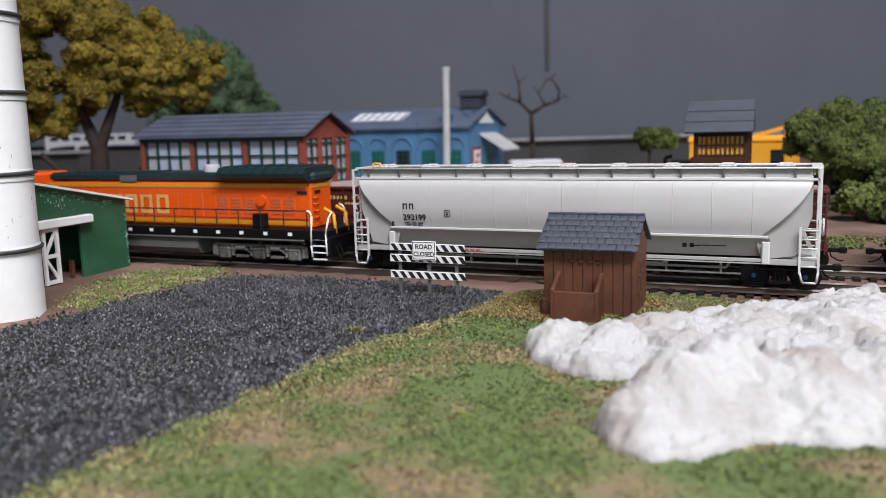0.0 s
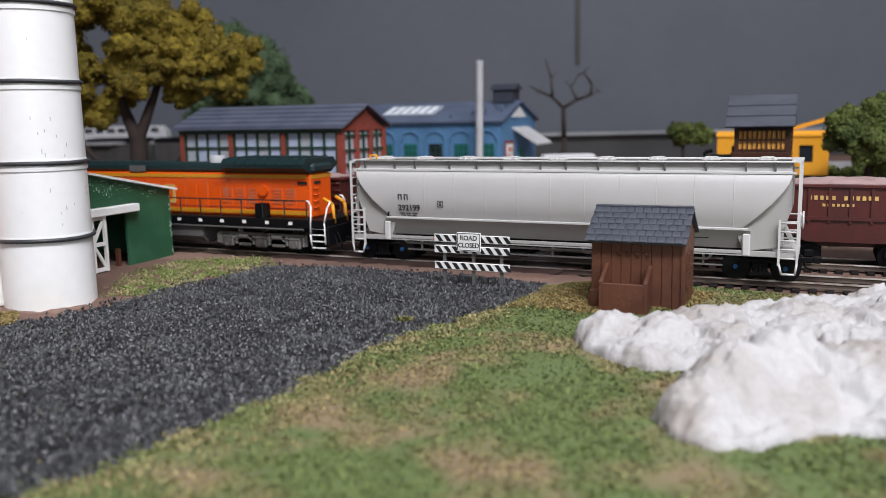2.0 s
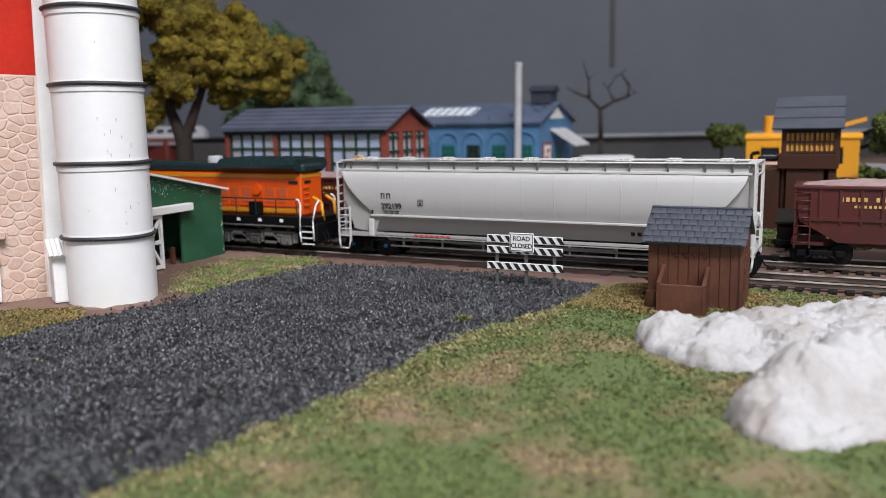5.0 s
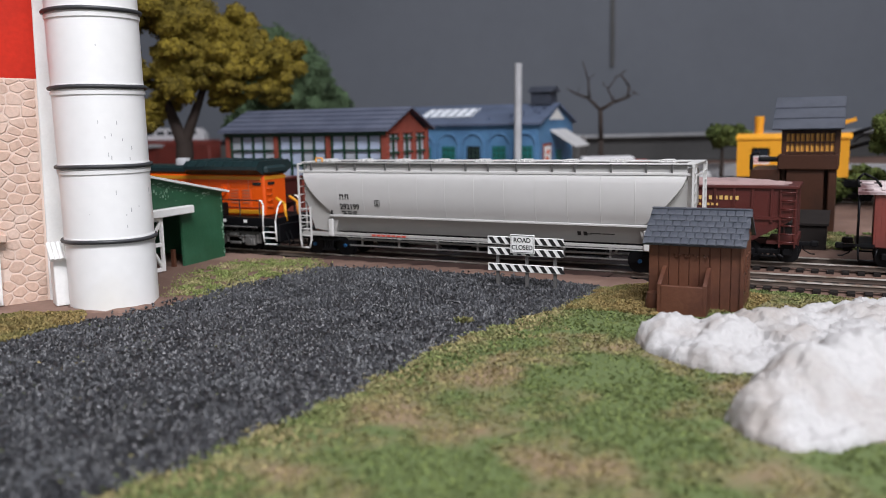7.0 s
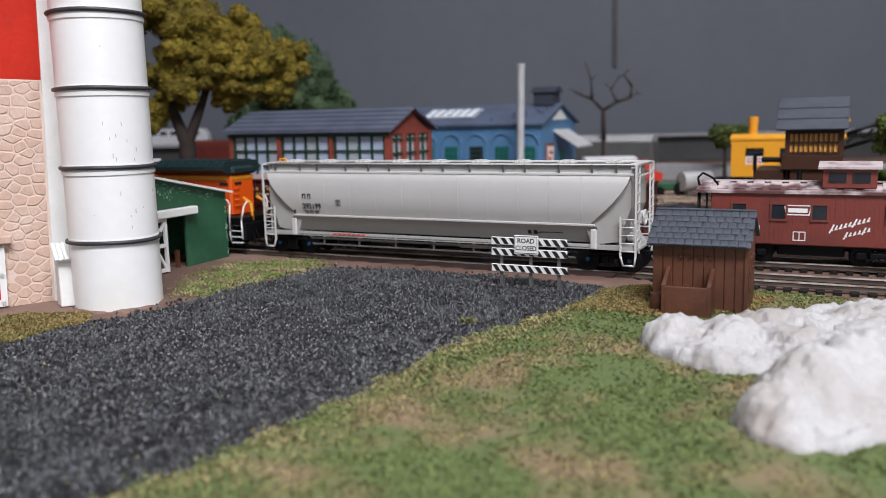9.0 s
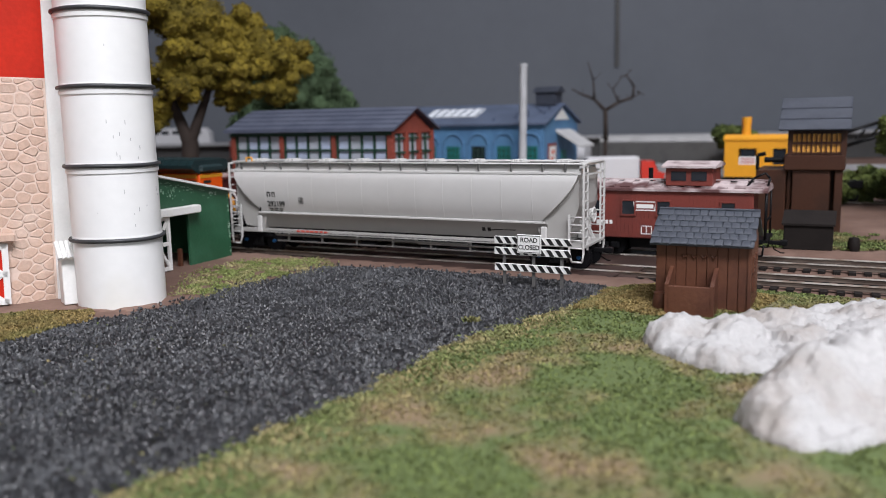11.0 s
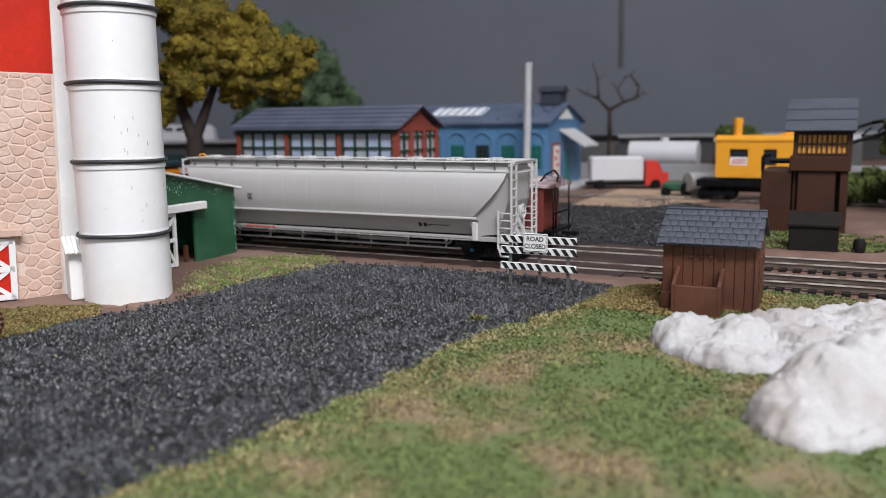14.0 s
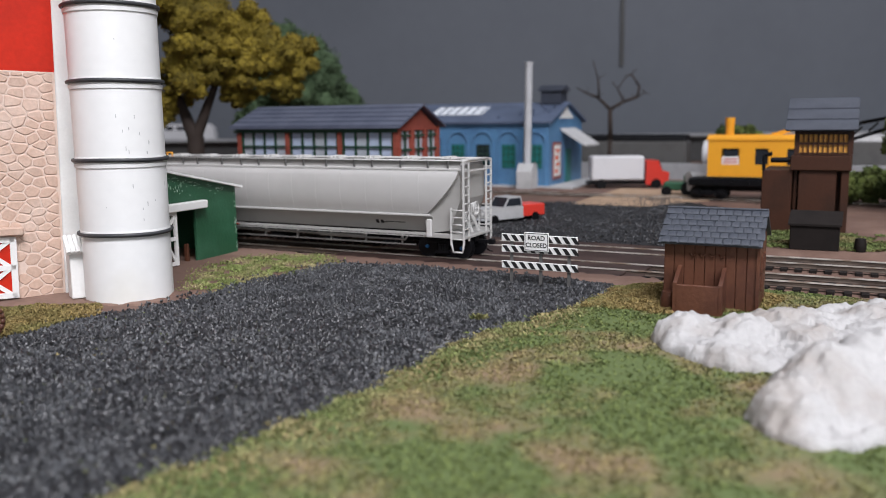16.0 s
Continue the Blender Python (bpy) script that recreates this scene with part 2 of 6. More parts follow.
def lathe(bm, rows, seg=32, x=0.0, y=0.0):
    """Rows of (radius, z) turned round the z axis at x, y."""
    rings = [[bm.verts.new((x + r * math.cos(2 * math.pi * i / seg), y + r * math.sin(2 * math.pi * i / seg), z)) for i in range(seg)] for r, z in rows]
    for a, c in zip(rings, rings[1:]):
        for i in range(seg):
            bm.faces.new((a[i], a[(i + 1) % seg], c[(i + 1) % seg], c[i])).smooth = True
    bm.faces.new(rings[0][::-1])
    bm.faces.new(rings[-1])
    return bm


def finish(bm, name):
    bmesh.ops.recalc_face_normals(bm, faces=bm.faces[:])
    for e in bm.edges:
        f = e.link_faces
        if len(f) == 2 and (f[0].smooth != f[1].smooth or f[0].normal.angle(f[1].normal, 0) > 0.85):
            e.smooth = False
    for v in bm.verts:
        v.co *= 0.001
    me = bpy.data.meshes.new(name)
    bm.to_mesh(me)
    bm.free()
    return me


def part(name, bm, material, parent=None, label="", m=None):
    """Links a bmesh as one mesh object under a thing or a part."""
    me = finish(bm, name)
    me.materials.append(material)
    ob = new(name, me)
    ob.parent = parent
    if m is not None:
        ob.matrix_basis = m
    if label:
        ob["label"] = label
    return ob


def share(ob, parent, m):
    """Another piece on the mesh of ob."""
    o = new(ob.name.split(".")[0], ob.data)
    o.parent = parent
    o.matrix_basis = m
    return o


def thing(name, m, label, category, group="", kind=""):
    ob = new(name)
    ob.empty_display_size = 0.01
    ob.matrix_basis = m
    return tagged(ob, label, category, group, kind)


def solid(name, bm, material, m, label, category, group="", kind=""):
    ob = part(name, bm, material, None, "", m)
    return tagged(ob, label, category, group, kind)


def B():
    return bmesh.new()


def mmpose(x, y, z, rz=0, rx=0, ry=0):
    return pose(x / 1000, y / 1000, z / 1000, rx, ry, rz)


def text_mesh(body, size, depth=0.05):
    cu = bpy.data.curves.new("writing", "FONT")
    cu.body, cu.size, cu.align_x, cu.align_y = body, size / 1000, "CENTER", "CENTER"
    cu.extrude, cu.offset = depth / 1000, size * 0.018 / 1000
    ob = bpy.data.objects.new("writing", cu)
    scene.collection.objects.link(ob)
    bpy.context.view_layer.update()
    me = bpy.data.meshes.new_from_object(ob.evaluated_get(bpy.context.evaluated_depsgraph_get()))
    bpy.data.objects.remove(ob)
    return me


def writing(body, size, material, parent, m, name="lettering", stretch=1.0):
    me = text_mesh(body, size)
    me.transform(Matrix.Diagonal((stretch, 1, 1, 1)))
    me.materials.clear()
    me.materials.append(material)
    ob = new(name, me)
    ob.parent, ob.matrix_basis = parent, m
    return ob


# the tracks run along one line: s millimetres along it, off millimetres across it (away from the eye)
HEAD = -25.65
ALONG = Vector((math.cos(radians(HEAD)), math.sin(radians(HEAD))))
ACROSS = Vector((-ALONG.y, ALONG.x))
ORIGIN = Vector((86.2, 396.2))


def plan(s, off):
    return ORIGIN + ALONG * s + ACROSS * off


def to_track(x, y):
    d = Vector((x, y)) - ORIGIN
    return d.dot(ALONG), d.dot(ACROSS)


def rail_pose(s, off, z=0.0, turn=0.0):
    p = plan(s, off)
    return mmpose(p.x, p.y, z, HEAD + turn)


def inside(poly, x, y):
    hit = False
    for (x1, y1), (x2, y2) in zip(poly, poly[1:] + poly[:1]):
        if (y1 > y) != (y2 > y) and x < (x2 - x1) * (y - y1) / (y2 - y1) + x1:
            hit = not hit
    return hit


def wobble(x, y, scale, seed=0.0):
    return noise.noise(Vector((x * scale, y * scale, seed)))


# ---- the room and the layout's table ----
bm = box(B(), 200, 500, -925, 4400, 4400, 50)
solid("floor", bm, CARPET, mmpose(0, 0, 0), "dark carpet floor of the room", "floor", kind="structure")
bm = box(B(), 200, 500, 1425, 4400, 4400, 50)
solid("ceiling", bm, ROOM_WHITE, mmpose(0, 0, 0), "plain grey room ceiling", "ceiling", kind="structure")
bm = box(B(), 200, 1475, 250, 4400, 50, 2300)
solid("wall_north", bm, BACKDROP, mmpose(0, 0, 0), "dark grey painted backdrop wall behind the layout", "wall", kind="structure")
bm = box(B(), 280, 1448, 505, 7, 4, 700)
solid("trim", bm, TABLE, mmpose(0, 0, 0), "thin dark upright seam on the backdrop", "trim", kind="structure")
bm = B()
box(bm, -1175, -1725, 250, 1650, 50, 2300)
box(bm, 1825, -1725, 250, 1150, 50, 2300)
box(bm, 450, -1725, -425, 1600, 50, 950)
box(bm, 450, -1725, 1250, 1600, 50, 300)
solid("wall_south", bm, ROOM_WHITE, mmpose(0, 0, 0), "plain grey unseen room wall with an added window", "wall", kind="structure")
# Invented window, out of view, that houses the frontal fill.
w1 = thing("added_window", mmpose(450, -1725, 0), "white framed window added out of view for the front fill", "window", kind="structure")
for x in (-790, 0, 790):
    part("window_frame", box(B(), x, 0, 575, 30, 44, 1040), WHITE, w1)
part("window_sill", box(B(), 0, 20, 60, 1640, 110, 24, bevel=4), WHITE, w1)
for name, x in (("wall_west", -2025), ("wall_east", 2425)):
    bm = box(B(), x, 500, 250, 50, 4400, 2300)
    solid(name, bm, ROOM_WHITE, mmpose(0, 0, 0), "plain grey room wall", "wall", kind="structure")
table = thing("layout_table", mmpose(200, 650, -900), "black framed table that carries the model railway", "table")
part("tabletop", box(B(), 0, 0, 882, 2800, 1580, 20), TABLE, table)
part("fascia", box(B(), 0, -795, 845, 2800, 10, 100), TABLE, table)
for lx in (-1300, 0, 1300):
    for ly in (-720, 720):
        part("leg", box(B(), lx, ly, 436, 60, 60, 872, bevel=4), TABLE, table)

# ---- ground ----
GRAVEL_EDGE = [(-157, 270), (-138, 305), (-118, 325), (-106, 346), (-99, 367), (-78, 395), (-66, 413), (-33, 405), (20, 380), (64, 352), (55, 330),
               (42, 313), (20, 288), (0, 265), (-21, 229), (-36, 201), (-50, 179), (-60, 164), (-72, 149), (-95, 110), (-130, 60), (-300, 60), (-300, 200)]
LIGHT_EDGE = [(-118, 352), (-106, 346), (-99, 367), (-78, 395), (-66, 413), (-75, 436), (-110, 440), (-126, 405)]
TAN_EDGE = [(-200, 262), (-157, 270), (-138, 305), (-146, 321), (-172, 318), (-205, 305)]
YARD_EDGE = [(23, 497), (-150, 580), (-120, 660), (20, 690), (77, 700), (172, 724), (205, 640), (175, 545), (140, 448)]


def step(a, b, x):
    k = min(max((x - a) / (b - a), 0), 1)
    return k * k * (3 - 2 * k)


def ground_z(x, y):
    s, off = to_track(x, y)
    z = 0.7 * wobble(x, y, 0.02) + 0.35 * wobble(x, y, 0.07, 3)
    if off < -14:
        z -= 0.5
        d = math.hypot(x - 90, y - 300)
        z += 2.2 * (1 - step(20, 60, d))
    wide = 14 * step(10, 30, s)
    dip = step(-24 - wide, -16 - wide, off) * (1 - step(66, 76, off))
    return z * (1 - dip) + dip * -4.3


def sheet(name, material, x0, x1, y0, y1, stepmm, label, category, keep=None, lift=0.0, kind="structure"):
    nx, ny = int((x1 - x0) / stepmm), int((y1 - y0) / stepmm)
    vs, fs = [], []
    for j in range(ny + 1):
        for i in range(nx + 1):
            x, y = x0 + i * stepmm, y0 + j * stepmm
            vs.append((x / 1000, y / 1000, (ground_z(x, y) + lift) / 1000))
    for j in range(ny):
        for i in range(nx):
            x, y = x0 + (i + 0.5) * stepmm, y0 + (j + 0.5) * stepmm
            if keep is None or keep(x, y):
                a = j * (nx + 1) + i
                fs.append((a, a + 1, a + nx + 2, a + nx + 1))
    me = bpy.data.meshes.new(name)
    me.from_pydata(vs, [], fs)
    for p in me.polygons:
        p.use_smooth = True
    me.materials.append(material)
    if keep:
        bmx = bmesh.new()
        bmx.from_mesh(me)
        bmesh.ops.delete(bmx, geom=[v for v in bmx.verts if not v.link_faces], context="VERTS")
        bmx.to_mesh(me)
        bmx.free()
    return tagged(new(name, me), label, category, kind=kind)


sheet("ground", EARTH, -700, 1100, -130, 1420, 6, "brown painted earth of the model layout", "ground")


def jag(x, y):
    return x + 4.5 * wobble(x, y, 0.1, 5) + 2.6 * wobble(x, y, 0.33, 6), y + 4.5 * wobble(x, y, 0.1, 9) + 2.6 * wobble(x, y, 0.33, 7)


def in_gravel(x, y):
    return inside(GRAVEL_EDGE, *jag(x, y))


def in_yard(x, y):
    return inside(YARD_EDGE, *jag(x, y))


def in_grass(x, y):
    x, y = jag(x, y)
    s, off = to_track(x, y)
    if off > -27 or inside(GRAVEL_EDGE, x, y) or y < -60 or (off > -52 and x < 90):
        return False
    return x > -110 and (x > 20 or y < 300)


sheet("gravel_road", GRAVEL_BED, -300, 70, 60, 420, 3, "dark grey gravel road surface", "road", in_gravel, 0.5)
sheet("gravel_yard", GRAVEL_BED, -155, 215, 440, 730, 5, "dark grey gravel yard behind the tracks", "road", in_yard, 0.4)
sheet("grass_ground", TURF_BED, -120, 330, -60, 400, 3, "matted green and tan turf", "grass", in_grass, 0.6)


def scatter(name, material, count, area, test, make, label, category):
    """Many small loose bits in one mesh. make(x, y, z) gives vertices and faces."""
    rnd = random.Random(name)
    vs, fs, k = [], [], 0
    tries = 0
    while k < count and tries < count * 6:
        tries += 1
        x, y = rnd.uniform(area[0], area[1]), rnd.uniform(area[2], area[3])
        if not test(x, y, rnd):
            continue
        k += 1
        v, f = make(x, y, ground_z(x, y), rnd)
        o = len(vs)
        vs += [(a / 1000, b / 1000, c / 1000) for a, b, c in v]
        fs += [tuple(i + o for i in q) for q in f]
    me = bpy.data.meshes.new(name)
    me.from_pydata(vs, [], fs)
    me.materials.append(material)
    return tagged(new(name, me), label, category, kind="stuff")


OCT = [(0, 2, 4), (2, 1, 4), (1, 3, 4), (3, 0, 4), (2, 0, 5), (1, 2, 5), (3, 1, 5), (0, 3, 5)]


def stone(size):
    def make(x, y, z, r):
        a = r.uniform(0, 6.28)
        c, s = math.cos(a), math.sin(a)
        l, w, h = (size * r.uniform(0.35, 0.85) for _ in range(3))
        t, u = r.uniform(-0.4, 0.4), r.uniform(-0.4, 0.4)
        p = [(l, 0, t * l), (-l, 0, -t * l), (0, w, u * w), (0, -w, -u * w), (t * w, u * l, h), (-t * w, -u * l, -h)]
        return [(x + c * i - s * j, y + s * i + c * j, z + 0.5 + h * 0.35 + k) for i, j, k in p], OCT
    return make


def tuft(size, tall):
    def make(x, y, z, r):
        vs, fs = [], []
        for b in range(2):
            a, w, h = r.uniform(0, 6.28), size * r.uniform(0.3, 0.8), tall * r.uniform(0.3, 1.1)
            dx, dy = math.cos(a) * w, math.sin(a) * w
            lx, ly = r.uniform(-1, 1) * tall * 0.9, r.uniform(-1, 1) * tall * 0.9
            o = len(vs)
            vs += [(x - dx, y - dy, z + 0.4), (x + dx, y + dy, z + 0.4), (x + dx * 0.5 + lx, y + dy * 0.5 + ly, z + 0.5 + h), (x - dx * 0.6 + lx, y - dy * 0.6 + ly, z + 0.5 + h * 0.8)]
            fs.append((o, o + 1, o + 2, o + 3))
        return vs, fs
    return make


def shed_zone(x, y):
    return math.hypot((x - 84) / 1.15, (y - 318)) + 6 * wobble(x, y, 0.1)


def sparse(x, y):
    return wobble(x, y, 0.035, 2) + 0.6 * wobble(x, y, 0.1, 8) < 0.32


scatter("gravel", GRAVEL, 62000, (-240, 66, 75, 416), lambda x, y, r: in_gravel(x, y), stone(1.05), "loose dark grey gravel of the road", "gravel")
scatter("yard_gravel", GRAVEL, 9000, (-155, 210, 445, 728), lambda x, y, r: in_yard(x, y), stone(1.1), "loose dark grey gravel of the yard", "gravel")
def spill(x, y):
    return not in_gravel(x, y) and (in_gravel(x + 5, y) or in_gravel(x + 4, y - 8) or in_gravel(x, y - 6))


def verge(x, y, r):
    """Straw-coloured verge of the grass: dense at the road's edge, thinning out."""
    w = r.random() ** 1.6 * (21 + 12 * wobble(x, y, 0.05, 11))
    return in_grass(x, y) and in_gravel(x - w * 0.86, y + w * 0.5)


scatter("pale_gravel", GRAVEL_PALE, 700, (-240, 66, 200, 416), lambda x, y, r: in_gravel(x, y), stone(0.9), "paler grey stones in the gravel road", "gravel")
scatter("spilled_gravel", GRAVEL, 420, (-170, 30, 255, 430), lambda x, y, r: spill(x, y) and to_track(x, y)[1] < -16, stone(1.1), "loose dark stones spilled beside the road", "gravel")
scatter("gravel_moss", TURF, 420, (-200, -60, 130, 330), lambda x, y, r: in_gravel(x, y) and wobble(x, y, 0.03, 6) > -0.05, tuft(0.6, 0.7), "green flecks of turf fallen on the gravel", "grass")
scatter("straw_turf", TURF_DRY, 15000, (-110, 80, 55, 352), verge, tuft(0.8, 1.1), "straw yellow turf verge along the gravel road", "grass")
scatter("turf", TURF, 90000, (-110, 250, 30, 350), lambda x, y, r: in_grass(x, y) and shed_zone(x, y) > 30 and (sparse(x, y) or r.random() < 0.3), tuft(0.75, 0.8), "short green scatter turf with bare tan spots", "grass")
scatter("dry_turf", TURF_TAN, 14000, (20, 240, 262, 372), lambda x, y, r: (to_track(x, y)[1] < -19 and not in_gravel(x, y) and (shed_zone(x, y) < 32 and (x > 66 or to_track(x, y)[1] < -40))), tuft(0.8, 1.2), "dry ochre turf round the shed", "grass")
scatter("light_turf", TURF_LIGHT, 5600, (-135, -52, 335, 450), lambda x, y, r: inside(LIGHT_EDGE, x + r.gauss(0, 4.5), y + r.gauss(0, 4.5)) and to_track(x, y)[1] < -17 and r.random() < 0.6 + 1.2 * wobble(x, y, 0.12, 4), tuft(0.55, 0.8), "pale green turf beside the lean-to", "grass")
scatter("barn_turf", TURF_TAN, 9000, (-210, -130, 258, 326), lambda x, y, r: inside(TAN_EDGE, *jag(x, y)), tuft(0.8, 1.1), "dry ochre turf in front of the barn", "grass")
scatter("tower_turf", TURF, 9000, (150, 420, 430, 640), lambda x, y, r: 82 < to_track(x, y)[1] < 150 and to_track(x, y)[0] > 30 and (sparse(x, y)), tuft(1.2, 1.2), "green turf at the foot of the brown tower", "grass")
def fringe(x, y):
    return (in_gravel(x, y) != in_gravel(x - 7, y + 4)) or (in_gravel(x, y) != in_gravel(x + 3, y - 2))


scatter("edge_turf", TURF_LIGHT, 5000, (-100, 66, 60, 350), lambda x, y, r: fringe(x, y) and r.random() < 0.8, tuft(0.75, 0.8), "pale dry turf fringe along the gravel road", "grass")
scatter("weed", TURF, 160, (-2, 10, 284, 298), lambda x, y, r: math.hypot(x - 4.5, y - 291) < 2.4, tuft(0.7, 2.0), "small green weed growing in the gravel", "weed")

# ---- tracks ----


def track(name, s0, s1, off, label, gap=None):
    t = thing(name, rail_pose(0, off, 2.0 if off == 338 else -0.5), label, "track", "railway tracks", "structure")
    for y in (-8.6, 8.6):
        bm = B()
        prism(bm, [(y - 1.4, -2.6), (y + 1.4, -2.6), (y + 1.4, -2.2), (y + 0.35, -1.8), (y + 0.4, -0.9), (y + 0.65, -0.5), (y - 0.65, -0.5), (y - 0.4, -0.9), (y - 0.35, -1.8), (y - 1.4, -2.2)], s0, s1, "x")
        rail = part("rail", bm, RAIL_SIDE, t)
        bm = prism(B(), [(y - 0.7, -0.52), (y + 0.7, -0.52), (y + 0.6, 0), (y - 0.6, 0)], s0, s1, "x")
        part("rail_head", bm, STEEL_RAIL, rail, "bright worn rail head")
    bm = box(B(), 0, 0, 0.1, 3.2, 30, 2.0, bevel=0.2)
    first = None
    n = 0
    s = s0 + 3
    far = B()
    while s < s1:
        near = (gap is None or not gap[0] < s < gap[1])
        if near:
            if -330 < s < 230 and n < 290:
                if first is None:
                    first = part("tie", bm, TIE, t, m=mmpose(s, 0, -3.4))
                else:
                    share(first, t, mmpose(s, 0, -3.4))
                n += 1
            else:
                box(far, s, 0, -3.4, 2.9, 29, 1.7)
        s += 6.6
    rest = part("ties", far, TIE, t)
    rest["kind"] = "stuff"
    return t


track("track_1", -640, 420, 0, "front model railway track with nickel rails and dark ties", (-158, 2))
track("track_2", -900, 560, 50, "second model railway track with nickel rails and dark ties", (-158, 2))
track("track_3", -620, 620, 338, "rear model railway track behind the tower")
track("track_4", -900, 900, 600, "far model railway track along the back wall")
bm = B()
for a, b in ((-40, -10.2), (-7.2, 7.2), (10.2, 39.8), (42.8, 57.2), (60.2, 78)):
    k = (a + b) / 2
    box(bm, -77 + k * 0.3, k, -0.55, 158, b - a, 1.0, bevel=0.25)
box(bm, -77, 18, -2.8, 160, 120, 3.2)
solid("crossing_deck", bm, DECK, rail_pose(0, 0, -0.95), "brown painted level crossing deck between the rails", "road", kind="structure")

# ---- rolling stock ----


def wheelset(parent, x, r=4.8, hub=BLUE_HUB):
    """An axle with two flanged wheels; it turns about its own axis."""
    bm = B()
    rod(bm, (0, -11, 0), (0, 11, 0), 0.9, 8)
    for sgn in (-1, 1):
        for a, b, rad in ((7.6, 8.2, r + 0.7), (8.2, 10.2, r)):
            rod(bm, (0, sgn * a, 0), (0, sgn * b, 0), rad, 24)
    w = part("wheelset", bm, BLACK, parent, "black wheels on one axle", mmpose(x, 0, r))
    for sgn in (-1, 1):
        bm = B()
        rod(bm, (0, sgn * 10.2, 0), (0, sgn * 11.2, 0), 0.95, 12)
        part("hub", bm, hub, w, "bright blue axle hub")
    return w


def bogie(parent, x, material=BLACK, base=20.0, y=12.2):
    f = B()
    for sgn in (-1, 1):
        box(f, x, sgn * y, 5.6, base * 0.62, 1.6, 2.4, bevel=0.4)
        for d in (-1, 1):
            box(f, x + d * base * 0.5, sgn * y, 5.2, 4.6, 1.8, 3.4, bevel=0.5)
            box(f, x + d * base * 0.26, sgn * y, 4.0, 5.5, 1.4, 1.3, Matrix.Rotation(d * 0.5, 4, "Y"), bevel=0.3)
            rod(f, (x + d * 1.6, sgn * y, 3.6), (x + d * 1.6, sgn * y, 6.6), 0.8, 8)
        box(f, x, sgn * y, 3.2, 7.5, 1.7, 1.2, bevel=0.3)
    box(f, x, 0, 6.2, 5, 22, 2.5)
    part("bogie_frame", f, material, parent)


def coupler(parent, x, sgn):
    bm = B()
    box(bm, x + sgn * 3.2, 0, 8.2, 7, 1.8, 2.0, bevel=0.2)
    box(bm, x + sgn * 7.0, 0.5, 8.2, 3.6, 3.4, 2.9, bevel=0.5)
    wire(bm, [(x + sgn * 1.2, 2.2, 8), (x + sgn * 2.4, 2.4, 4.6), (x + sgn * 5.6, 1.6, 3.0), (x + sgn * 7.4, 0.8, 3.1)], 0.35)
    part("coupler", bm, BLACK, parent)


HL = 211.0


